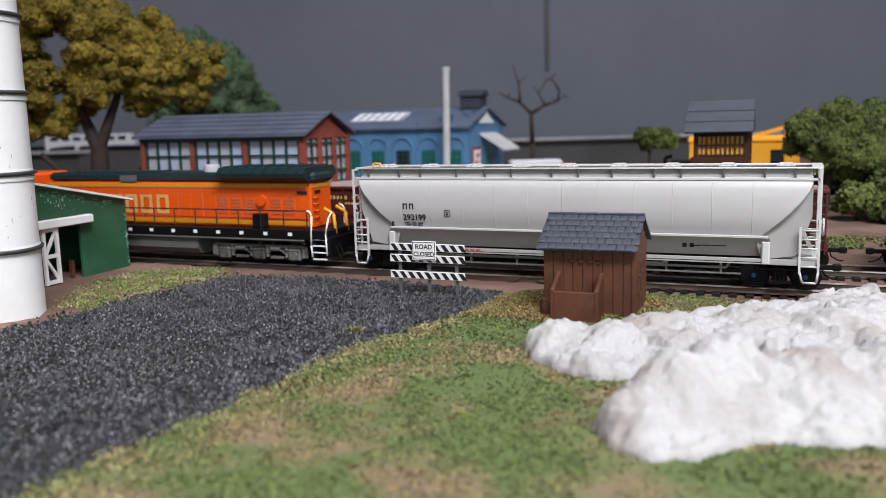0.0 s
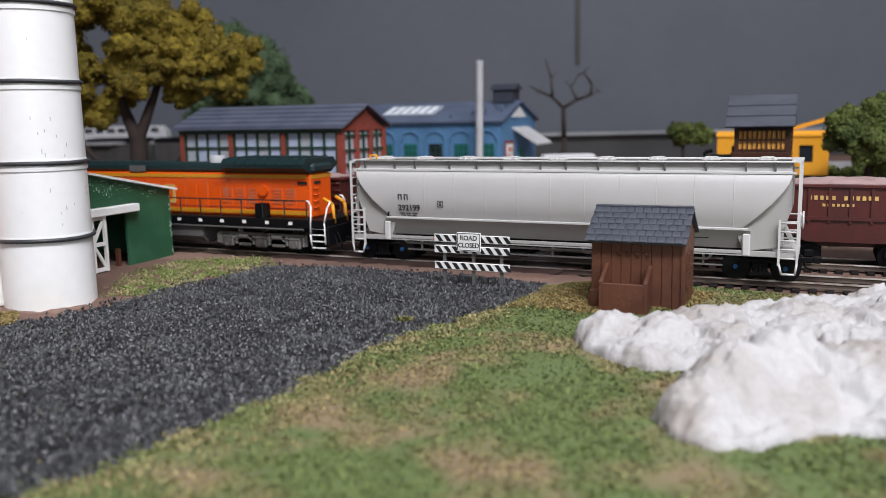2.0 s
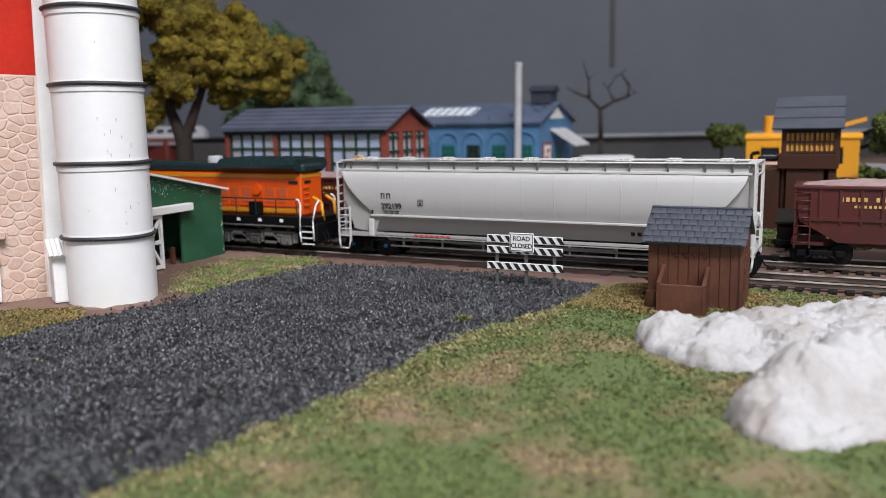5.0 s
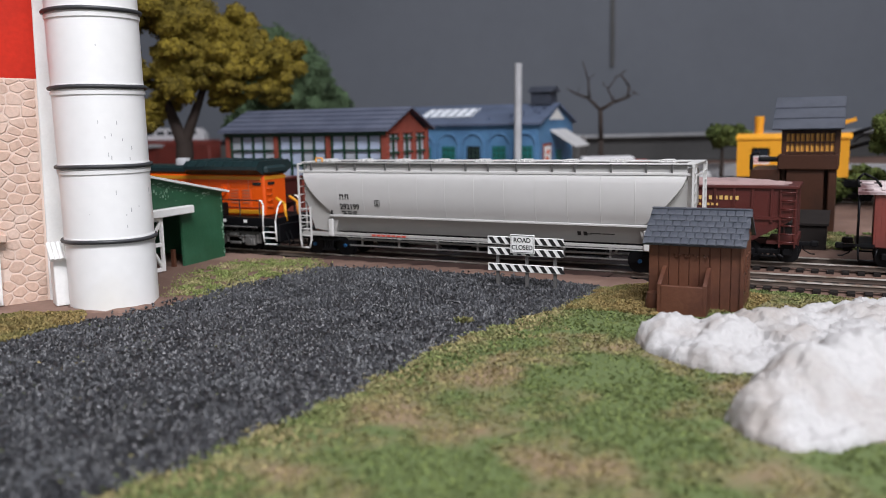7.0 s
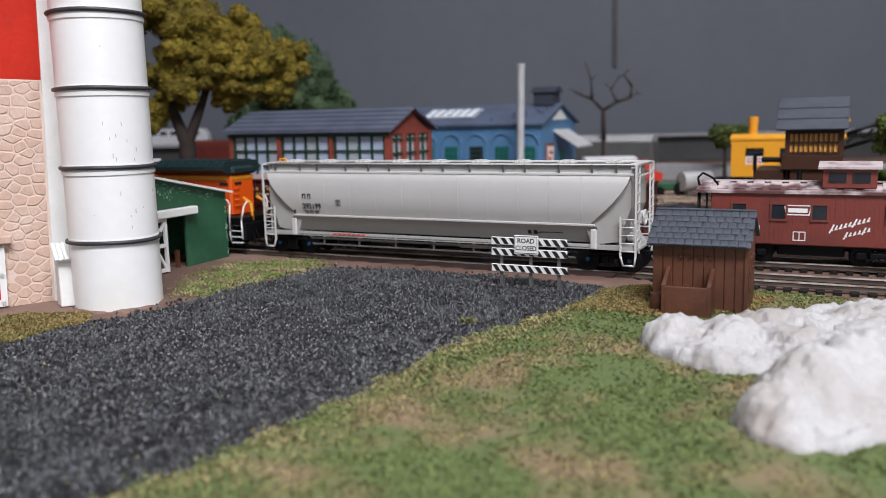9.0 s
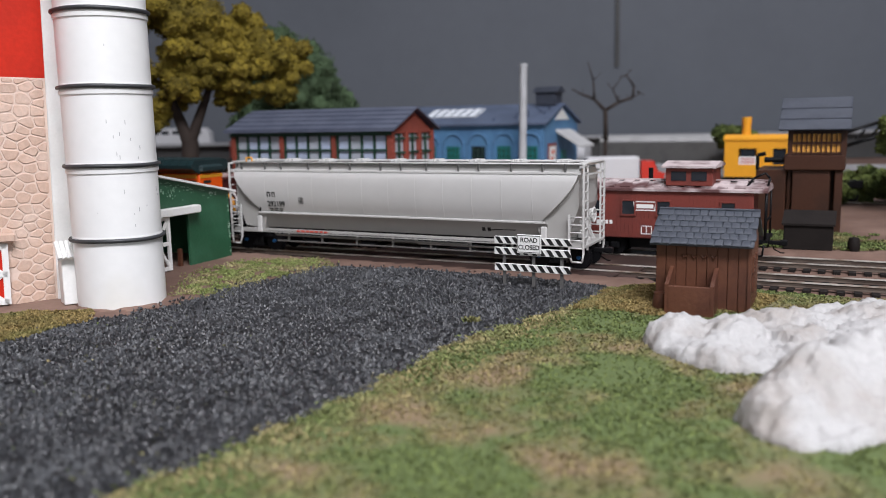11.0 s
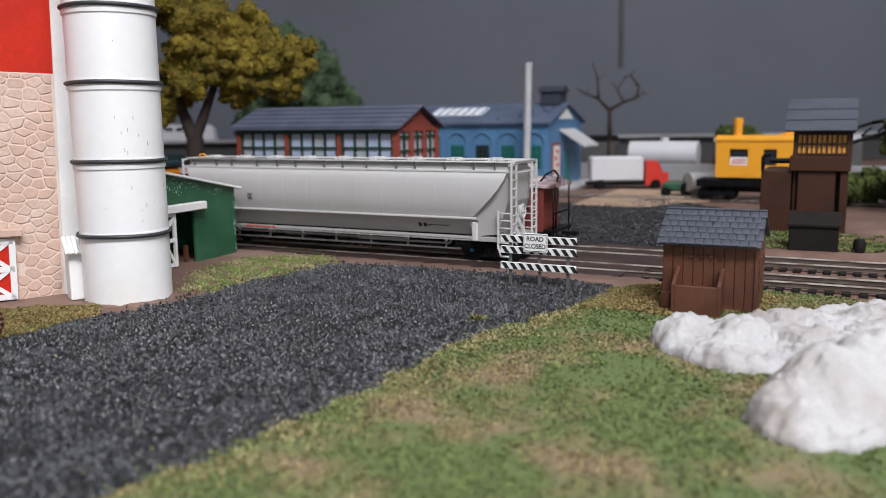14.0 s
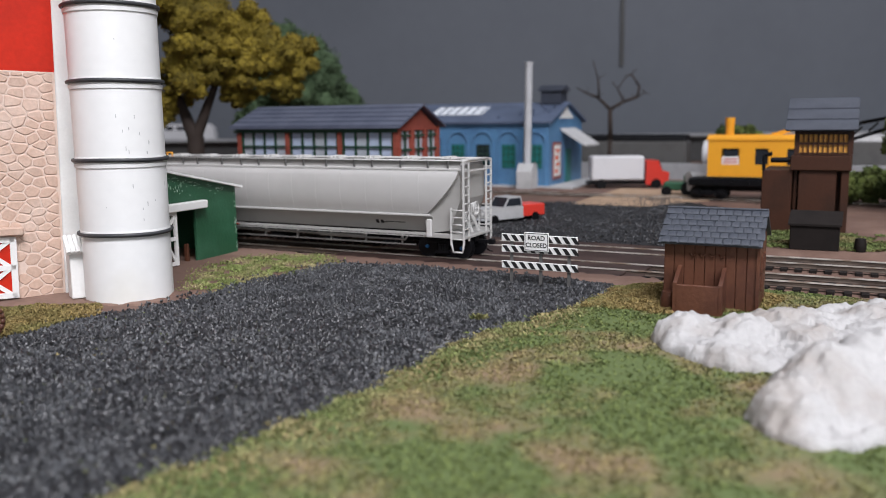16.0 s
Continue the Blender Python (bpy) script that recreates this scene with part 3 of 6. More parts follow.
def covered_hopper():
    t = thing("covered_hopper_wagon", mmpose(0, 0, 0), "light grey covered hopper wagon with curved sides and blue wheel hubs", "wagon")
    # curved body whose ends slope in towards the bottom
    half = [(0, 50.6), (6, 50.5), (11.5, 49.9), (15.0, 48.8), (17.2, 46.9), (18.1, 43.5), (18.5, 39), (18.4, 34), (18.25, 32), (17.9, 29), (17.0, 25), (15.8, 21.6)]
    half = [(y, 22.8 + (z - 21.6) * 0.883) for y, z in half]
    bm = B()
    stations = [0] + [0.06 + 0.88 * i / 12 for i in range(13)] + [1]
    rows = []
    for y, z in half:
        cut = 3.6 + 19.0 * (max(44.8 - z, 0) / 22.0) ** 1.4
        xs = [cut + (HL - 2 * cut) * k for k in stations]
        rows.append([[bm.verts.new((x, -y, z)) for x in xs], [bm.verts.new((x, y, z)) for x in xs]])
    for a, c in zip(rows, rows[1:]):
        for side in (0, 1):
            for i in range(len(stations) - 1):
                bm.faces.new((a[side][i], a[side][i + 1], c[side][i + 1], c[side][i])).smooth = True
        for e in (0, -1):
            bm.faces.new((a[0][e], c[0][e], c[1][e], a[1][e]))
    bmesh.ops.remove_doubles(bm, verts=bm.verts[:], dist=0.001)
    part("body", bm, HOPPER_GREY, t)
    # weld seams
    for i in range(1, 12):
        x = 10 + 191 * i / 12
        bm = B()
        pts = [(x, -(y + 0.03), z) for y, z in half[4:]]
        for a, b in zip(pts, pts[1:]):
            va = [bm.verts.new((p[0] + d, p[1] - (0.1 if d == 0 else 0), p[2])) for p in (a, b) for d in (-0.22, 0, 0.22)]
            bm.faces.new((va[0], va[1], va[4], va[3]))
            bm.faces.new((va[1], va[2], va[5], va[4]))
        part("seam", bm, HOPPER_GREY, t)
    # roof edge fascia with brackets, running boards, hatches
    for sgn in (-1, 1):
        bm = B()
        box(bm, HL / 2, sgn * 16.7, 46.3, HL - 4, 0.8, 0.9)
        part("roof_rail", bm, HOPPER_TRIM, t)
        bm = prism(B(), [(sgn * 14.6, 46.4), (sgn * 13.2, 50.2), (sgn * 12.8, 50.2), (sgn * 14.2, 46.2)], 4, HL - 4, "x")
        part("roof_panel", bm, ROOF_GREY, t)
        rim = B()
        rod(rim, (3, sgn * 15.4, 50.7), (HL - 3, sgn * 15.4, 50.7), 0.38, 6)
        part("top_rail", rim, HOPPER_TRIM, t)
        bm = B()
        box(bm, HL / 2, sgn * 12.6, 50.6, HL - 2, 4.4, 0.4)
        part("running_board", bm, HOPPER_TRIM, t)
    brackets = [8 + 195 * i / 13 for i in range(14)]
    first = None
    for i, x in enumerate(brackets):
        for sgn in (-1, 1):
            m = mmpose(x + 2.2 * math.sin(i * 2.3), sgn * 15.5, 48.5, 0, sgn * -6)
            if first is None:
                first = part("bracket", box(B(), 0, 0, 0, 0.75, 0.9, 4.2), TANK_GREY, t, m=m)
            else:
                share(first, t, m)
    bm = B()
    box(bm, 0, 0, 0.5, 7.2, 9, 1.0, bevel=0.3)
    box(bm, 0, 0, 1.3, 5.2, 6.5, 0.8, bevel=0.3)
    for d in (-2.6, 0, 2.6):
        box(bm, d, -4.2, 1.0, 0.8, 1.6, 1.3)
    first = None
    for i in range(9):
        m = mmpose(14 + 183 * i / 8, -4.5, 50.7)
        if first is None:
            first = part("hatch", bm, HOPPER_TRIM, t, "pale roof hatch", m)
        else:
            share(first, t, m)
    box_ = B()
    wire(box_, [(9, -12, 50.8), (9, -12, 53.2), (13, -12, 53.2), (13, -12, 50.8)], 0.45)
    part("grab_handle", box_, YELLOW, t, "yellow roof grab handle")
    # ledge and hopper chutes below
    for sgn in (-1, 1):
        bm = B()
        prism(bm, [(sgn * 16.2, 23.1), (sgn * 17.0, 22.8), (sgn * 17.0, 22.1), (sgn * 15.6, 21.7)], 20, HL - 20, "x")
        part("side_ledge", bm, HOPPER_GREY, t)
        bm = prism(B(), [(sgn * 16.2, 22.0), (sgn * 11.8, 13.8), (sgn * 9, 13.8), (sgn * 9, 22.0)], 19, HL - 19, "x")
        part("slope_sheet", bm, HOPPER_SHADED, t)
        bm = B()
        box(bm, HL / 2, sgn * 16.6, 12.9, HL - 38, 0.8, 1.5, bevel=0.15)
        box(bm, HL / 2, sgn * 16.6, 11.6, HL - 38, 1.6, 0.4)
        part("side_sill", bm, HOPPER_SILL, t)
        bm = B()
        for x0, x1, z in ((28, HL - 60, 9.8), (HL - 92, HL - 34, 9.0)):
            wire(bm, [(x0, sgn * 14.5, 12), (x0 + 2, sgn * 14.5, z), (x1 - 2, sgn * 14.5, z), (x1, sgn * 14.5, 12)], 0.55, 8)
        wire(bm, [(30, sgn * 13.6, 6.4), (HL - 30, sgn * 13.6, 6.4)], 0.5, 8)
        part("side_pipe", bm, STRIPE_GREY, t, "dark grey air pipe")
        first = None
        for i in range(7):
            m = mmpose(38 + 135 * i / 6, sgn * 14, 9.2)
            if first is None:
                first = part("hanger", box(B(), 0, 0, 0, 0.9, 0.9, 6), STRIPE_GREY, t, m=m)
            else:
                share(first, t, m)
    for i in range(4):
        x = 49 + 113 * i / 3
        bm = B()
        a = [bm.verts.new((x + px * 14, py * 11.6, 14.4)) for px, py in ((-1, -1), (1, -1), (1, 1), (-1, 1))]
        c = [bm.verts.new((x + px * 4, py * 7, 6.5)) for px, py in ((-1, -1), (1, -1), (1, 1), (-1, 1))]
        for k in range(4):
            bm.faces.new((a[k], a[(k + 1) % 4], c[(k + 1) % 4], c[k]))
        bm.faces.new(c)
        bm.faces.new(a[::-1])
        box(bm, x, 0, 5.6, 10, 19, 2.0, bevel=0.3)
        part("discharge_gate", bm, BLACK, t)
    part("centre_sill", box(B(), HL / 2, 0, 9.8, HL - 2, 5, 3.4), BLACK, t)
    # ends: platform, posts, ladders, jacking pads
    for e in (0, 1):
        X = (lambda x: x) if e == 0 else (lambda x: HL - x)
        bm = B()
        box(bm, X(10), 0, 11.6, 20, 33, 1.0)
        for sgn in (-1, 1):
            box(bm, X(11), sgn * 16.6, 12.4, 19, 0.9, 2.4, bevel=0.15)
        part("end_platform", bm, HOPPER_SILL, t)
        for sgn in (-1, 1):
            part("jacking_pad", box(B(), X(20.5), sgn * 17.0, 16.0, 3.2, 1.4, 9.6, bevel=0.5), HOPPER_TRIM, t)
        for sgn in (-1, 1):
            bm = B()
            for xx in (0.6, 7.6):
                top = 50.4 if xx < 3 else 27
                box(bm, X(xx), sgn * 17.4, (top + 8) / 2, 0.9, 0.9, top - 8)
            for k in range(5):
                rod(bm, (X(0.6), sgn * 17.4, 11 + k * 3.7), (X(7.6), sgn * 17.4, 11 + k * 3.7), 0.38, 6)
            wire(bm, [(X(0.6), sgn * 17.4, 9), (X(1.2), sgn * 17.6, 4.4), (X(6.4), sgn * 17.6, 4.4), (X(7.6), sgn * 17.4, 9)], 0.5)
            part("side_ladder", bm, HOPPER_TRIM, t)
            bm = B()
            for yy in (17.4, 11.0):
                box(bm, X(0.6), sgn * yy, 30, 0.8, 0.8, 41)
            for k in range(9):
                rod(bm, (X(0.5), sgn * 17.4, 11.6 + k * 4.35), (X(0.5), sgn * 11, 11.6 + k * 4.35), 0.35, 6)
            part("end_ladder", bm, HOPPER_TRIM, t)
        bm = B()
        box(bm, X(0.8), 0, 50.2, 1.0, 35, 0.9)
        box(bm, X(0.8), 0, 45.4, 0.8, 35, 0.7)
        box(bm, X(2.0), 0, 50.95, 4.4, 27, 0.5)
        for yy in (-4, 4):
            box(bm, X(7), yy, 24, 1.2, 1.0, 24, Matrix.Rotation((0.45 if e == 0 else -0.45), 4, "Y"))
        part("end_frame", bm, HOPPER_TRIM, t)
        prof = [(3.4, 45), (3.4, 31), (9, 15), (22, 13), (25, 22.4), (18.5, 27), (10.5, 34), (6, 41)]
        part("end_slope_sheet", prism(B(), [(X(a), z) for a, z in prof], -15.2, 15.2, "y"), HOPPER_SHADED, t)
        bm = B()
        rod(bm, (X(12), -4, 14), (X(12), 4, 14), 2.2, 12)
        box(bm, X(8), 5, 15, 3, 5, 4, bevel=0.4)
        part("air_tank", bm, HOPPER_TRIM, t)
        if e == 1:
            bm = B()
            ring = [(X(-1.0), -6 + 3.4 * math.cos(a), 26 + 3.4 * math.sin(a)) for a in [k * math.pi / 8 for k in range(17)]]
            wire(bm, ring, 0.4)
            for k in range(0, 16, 4):
                wire(bm, [(X(-1.0), -6, 26), ring[k]], 0.3)
            box(bm, X(0.2), -6, 26, 1.6, 5, 6, bevel=0.4)
            part("brake_wheel", bm, HOPPER_TRIM, t)
        coupler(t, X(0), -1 if e == 0 else 1)
        bm = B()
        for sgn in (-1, 1):
            box(bm, X(15), sgn * 11.6, 8.6, 19, 1.2, 1.5, bevel=0.3)
            box(bm, X(15), sgn * 11.8, 5.4, 6.2, 1.4, 6.0, bevel=0.5)
            box(bm, X(15), sgn * 12.0, 3.2, 8.4, 1.6, 1.6, bevel=0.3)
            for d in (-1.6, 0, 1.6):
                rod(bm, (X(15) + d, sgn * 12.6, 3.8), (X(15) + d, sgn * 12.6, 7.2), 0.6, 8)
        box(bm, X(15), 0, 7.6, 5, 22, 2.0)
        part("bogie_frame", bm, BLACK, t)
    # markings
    face = lambda x, z, y=-18.75, lean=0: mmpose(x, y, z, 0, 90 + lean)
    bm = B()
    for x in (28.5, 31.8):
        for d in (-0.8, 0.8):
            box(bm, x + d, 0, 0, 0.6, 0.12, 2.9)
        box(bm, x, 0, 1.1, 1.0, 0.12, 0.6)
    part("owner_mark", bm, PRINT, t, m=mmpose(0, -18.42, 33.0, 0, 4))
    writing("292199", 4.3, PRINT, t, face(33.2, 27.6, -17.85, 15), stretch=0.93)
    bm = B()
    for d in (-1.4, 1.4):
        box(bm, d, 0, 0, 0.25, 0.12, 3.0)
        box(bm, 0, 0, d, 3.0, 0.12, 0.25)
    box(bm, 0, 0, 0.6, 1.8, 0.12, 0.3)
    box(bm, 0, 0, -0.5, 1.1, 0.12, 0.8)
    part("stencil", bm, PRINT, t, m=mmpose(50.2, -18.12, 30.0, 0, 7))
    bm = B()
    for k in range(3):
        box(bm, 24 + k * 3.4, 0, 0.5, 2.6, 0.1, 0.5)
        box(bm, 24.5 + k * 3.0, 0, -0.6, 2.2, 0.1, 0.5)
    box(bm, 16, 0, -0.2, 1.0, 0.1, 2.6, Matrix.Rotation(0.3, 4, "Y"))
    part("stencil_bars", bm, PRINT, t, m=mmpose(5, -16.7, 24.4, 0, 14))
    bm = B()
    for x, w in ((162, 4), (166, 5), (172, 6)):
        box(bm, x, 0, (x % 3) * 0.35, w, 0.1, 0.45)
    box(bm, 158, 0, 0.2, 1.8, 0.1, 2.2)
    box(bm, 161, 0, 0.2, 1.8, 0.1, 2.2)
    part("data_bars", bm, PRINT, t, m=mmpose(0, -14.0, 17.8, 0, 28.2))
    bm = B()
    for k in range(7):
        box(bm, 47 + k * 3.0, 0, 0, 2.3, 0.1, 1.0)
    part("warning_bars", bm, RED_PRINT, t, m=mmpose(0, -17.1, 12.8))
    return t, [wheelset(t, x, 5.5) for x in (5, 25, HL - 25, HL - 5)]


def locomotive():
    """Rear end at x = 0, the machine reaches towards minus x."""
    t = thing("diesel_locomotive", mmpose(0, 0, 0), "orange and dark green diesel locomotive with yellow stripes", "locomotive")
    L = 262.0
    bm = B()
    box(bm, -L / 2, 0, 17.2, L - 6, 35, 5.0, bevel=0.5)
    part("walkway_sill", bm, BLACK, t)
    bm = box(B(), -106.5, 0, 31.5, 183, 20.5, 23.8, bevel=0.8)
    part("hood", bm, LOCO_ORANGE, t)
    for sgn in (-1, 1):
        for x in [-19.5 - 8.4 * k for k in range(20)]:
            bm = box(B(), x, sgn * 10.35, 30, 7.2, 0.35, 14 if x < -60 else 11, bevel=0.15)
            door = part("access_door", bm, LOCO_ORANGE, t)
            if -70 < x < -22 and abs(x + 44.7) > 1:
                for k in range(5):
                    part("louver", box(B(), x, sgn * 10.6, 27.4 + k * 1.75, 5.4, 0.4, 1.05), DOOR_TINT, door)
    for z, h in ((41.6, 2.0), (22.2, 2.2)):
        for sgn in (-1, 1):
            part("stripe", box(B(), -107, sgn * 10.5, z, 180, 0.35, h), LOCO_YELLOW, t, "yellow stripe")
    part("end_stripe", box(B(), -14.9, 0, 41.6, 0.4, 19.6, 2.0), LOCO_YELLOW, t, "yellow stripe")
    bm = box(B(), -104, 0, 46, 182, 20.9, 5.0, bevel=1.4)
    for k in range(9):
        box(bm, -120 - k * 7, 0, 48.7, 4.6, 13, 0.9, bevel=0.3)
    part("roof", bm, LOCO_GREEN, t)
    # wide radiator section at the rear
    bm = B()
    prism(bm, [(-10.6, 43.4), (-16.2, 46.4), (-16.6, 48.4), (-13.5, 51.4), (13.5, 51.4), (16.6, 48.4), (16.2, 46.4), (10.6, 43.4)], -69, -15, "x")
    for k in range(8):
        box(bm, -66 + k * 6.7, 0, 51.6, 1.0, 27, 0.9, bevel=0.2)
        for sgn in (-1, 1):
            box(bm, -66 + k * 6.7, sgn * 15.2, 50.0, 1.0, 3.8, 0.7, Matrix.Rotation(sgn * -0.75, 4, "X"))
    part("radiator", bm, LOCO_GREEN, t)
    bm = lathe(B(), [(4.2, 48), (4.6, 50.8), (4.2, 52.4), (2, 52.6)], 20, -84, 0)
    part("fan_housing", bm, ALU, t)
    part("grille", box(B(), -134, -10.7, 45.4, 12, 0.5, 3.6), TANK_GREY, t)
    # cab and nose
    bm = box(B(), -222, 0, 34, 34, 33, 29, bevel=1.5)
    box(bm, -249, 0, 28, 20, 22, 18, bevel=1.5)
    part("cab", bm, LOCO_ORANGE, t)
    bm = B()
    for x in (-229, -216):
        for sgn in (-1, 1):
            box(bm, x, sgn * 16.6, 40, 8, 0.4, 7)
    part("cab_window", bm, DARK_GLASS, t)
    # large lettering as plain shapes
    for x in (-143.5, -133.0, -122.2, -110.8):
        bm = B()
        for d in (-3.1, 3.1):
            box(bm, x + d, 0, 0, 2.0, 0.2, 10.4)
        for z in (-4.4, 4.4):
            box(bm, x, 0, z, 4.2, 0.2, 1.6)
        part("lettering_shape", bm, GOLD_PRINT, t, "pale gold lettering block", mmpose(0, -10.75, 31.2))
    part("number_bar", box(B(), -20, -10.7, 38.3, 6, 0.25, 1.6), PRINT, t)
    part("number_bar", box(B(), -14.8, -4, 38.3, 0.25, 6, 1.6), PRINT, t)
    bm = B()
    for k in range(4):
        wire(bm, [(-14.8, -8, 25.5 + k * 3.4), (-14.2, -8, 25.2 + k * 3.4), (-14.2, -4, 25.2 + k * 3.4), (-14.8, -4, 25.5 + k * 3.4)], 0.35)
    part("handhold_strip", bm, LOCO_ORANGE, t)
    part("blower_cover", rod(B(), (-45, -10.3, 34), (-45, -12, 34), 3.0, 16), LOCO_ORANGE, t, "round orange blower cover")
    part("battery_box", box(B(), -44.5, -13.4, 23.6, 7, 5, 7.6, bevel=0.4), BLACK, t)
    for sgn in (-1, 1):
        for k in range(11):
            part("hood_seam", box(B(), -26 - 14.5 * k, sgn * 10.62, 33, 0.3, 0.25, 15), DOOR_TINT, t)
        part("sill_conduit", rod(B(), (-16, sgn * 17.2, 14.2), (-160, sgn * 17.2, 14.2), 0.55, 8), TANK_GREY, t)
        part("hood_line", box(B(), -107, sgn * 10.62, 24.6, 180, 0.3, 0.35), BRICK_RED, t)
    # fuel tank and bogies
    bm = prism(B(), [(-15.5, 14.8), (-16.2, 8), (-12.5, 4.6), (12.5, 4.6), (16.2, 8), (15.5, 14.8)], -164, -84, "x")
    part("fuel_tank", bm, TANK_GREY, t)
    for xc in (-46, -206):
        bm = B()
        for sgn in (-1, 1):
            box(bm, xc, sgn * 13.2, 10.2, 58, 1.5, 1.8, bevel=0.4)
            for d in (-29, 29):
                box(bm, xc + d, sgn * 13.6, 7.4, 1.6, 1.6, 5.6, bevel=0.3)
            for d in (-16, -6, 6, 16):
                wire(bm, [(xc + d - 4, sgn * 14.2, 9.6), (xc + d, sgn * 14.6, 6.8), (xc + d + 4, sgn * 14.2, 9.6)], 0.45)
            wire(bm, [(xc - 26, sgn * 14.9, 8.4), (xc - 8, sgn * 14.9, 8.0), (xc + 8, sgn * 14.9, 8.6), (xc + 26, sgn * 14.9, 8.2)], 0.35)
            for d in (-22, 0, 22):
                box(bm, xc + d, sgn * 13.8, 6.2, 7.5, 2.4, 6.4, bevel=0.7)
                rod(bm, (xc + d, sgn * 14.6, 5.6), (xc + d, sgn * 15.6, 5.6), 2.0, 12)
                for k in (-5.2, 5.2):
                    rod(bm, (xc + d + k, sgn * 13.6, 4.6), (xc + d + k, sgn * 13.6, 9.6), 1.1, 10)
            for d in (-11, 11):
                box(bm, xc + d, sgn * 13.6, 4.4, 8, 1.4, 1.6, bevel=0.3)
                rod(bm, (xc + d - 3, sgn * 14.4, 9), (xc + d + 3, sgn * 14.4, 9), 1.3, 10)
        part("bogie_frame", bm, LOCO_SILVER, t, "weathered silver bogie side frame")
    # rails, posts, steps
    for sgn in (-1, 1):
        bm = B()
        xs = [-14 - 14 * k for k in range(13)]
        rod(bm, (xs[0], sgn * 16.8, 29.5), (xs[-1], sgn * 16.8, 29.5), 0.33)
        for x in xs:
            rod(bm, (x, sgn * 16.8, 18), (x, sgn * 16.8, 29.5), 0.33)
        part("handrail", bm, LOCO_GREEN, t)
        bm = B()
        wire(bm, [(-11.5, sgn * 17.0, 6), (-11.8, sgn * 17.4, 12), (-11, sgn * 17.2, 27), (-12.5, sgn * 17, 29.4), (-14, sgn * 16.8, 29.5)], 0.5)
        wire(bm, [(-3, sgn * 16.8, 7), (-3.4, sgn * 17, 18), (-2.2, sgn * 15.5, 26), (-1.6, sgn * 13, 29)], 0.5)
        for k in range(4):
            box(bm, -7, sgn * 16.9, 5 + k * 3.4, 8, 0.9, 0.6)
        part("step_rail", bm, WHITE, t, "white-edged steps and grab rails")
        bm = B()
        for k in range(4):
            box(bm, -7, sgn * 15, 4.6 + k * 3.4, 8, 3.4, 0.5)
        box(bm, -11.2, sgn * 14.8, 10, 0.6, 4, 13)
        part("steps", bm, LOCO_GREEN, t)
        bm = B()
        for x in [-24 - 15 * k for k in range(12)]:
            box(bm, x, sgn * 17.6, 17.5, 2.4, 0.25, 1.7)
        part("sill_plate", bm, WHITE, t)
    bm = B()
    box(bm, -3.2, 0, 11, 2, 30, 10, bevel=0.4)
    wire(bm, [(-2, -9, 11), (0.5, -9.5, 5), (-1, -8, 3.5)], 0.5)
    wire(bm, [(-2, -6, 12), (0.8, -6.5, 6), (-0.6, -5, 4)], 0.5)
    part("pilot", bm, BLACK, t)
    bm = B()
    for y in (-6.2, 6.2):
        wire(bm, [(-3.5, y, 17), (-4.5, y, 27), (-10, y, 30)], 0.9)
    part("end_gate", bm, YELLOW, t, "yellow end handrails")
    coupler(t, 0, 1)
    coupler(t, -L, -1)
    return t, [wheelset(t, xc + d, 5.2, BLACK) for xc in (-46, -206) for d in (-22, 0, 22)]


OL = 76.5


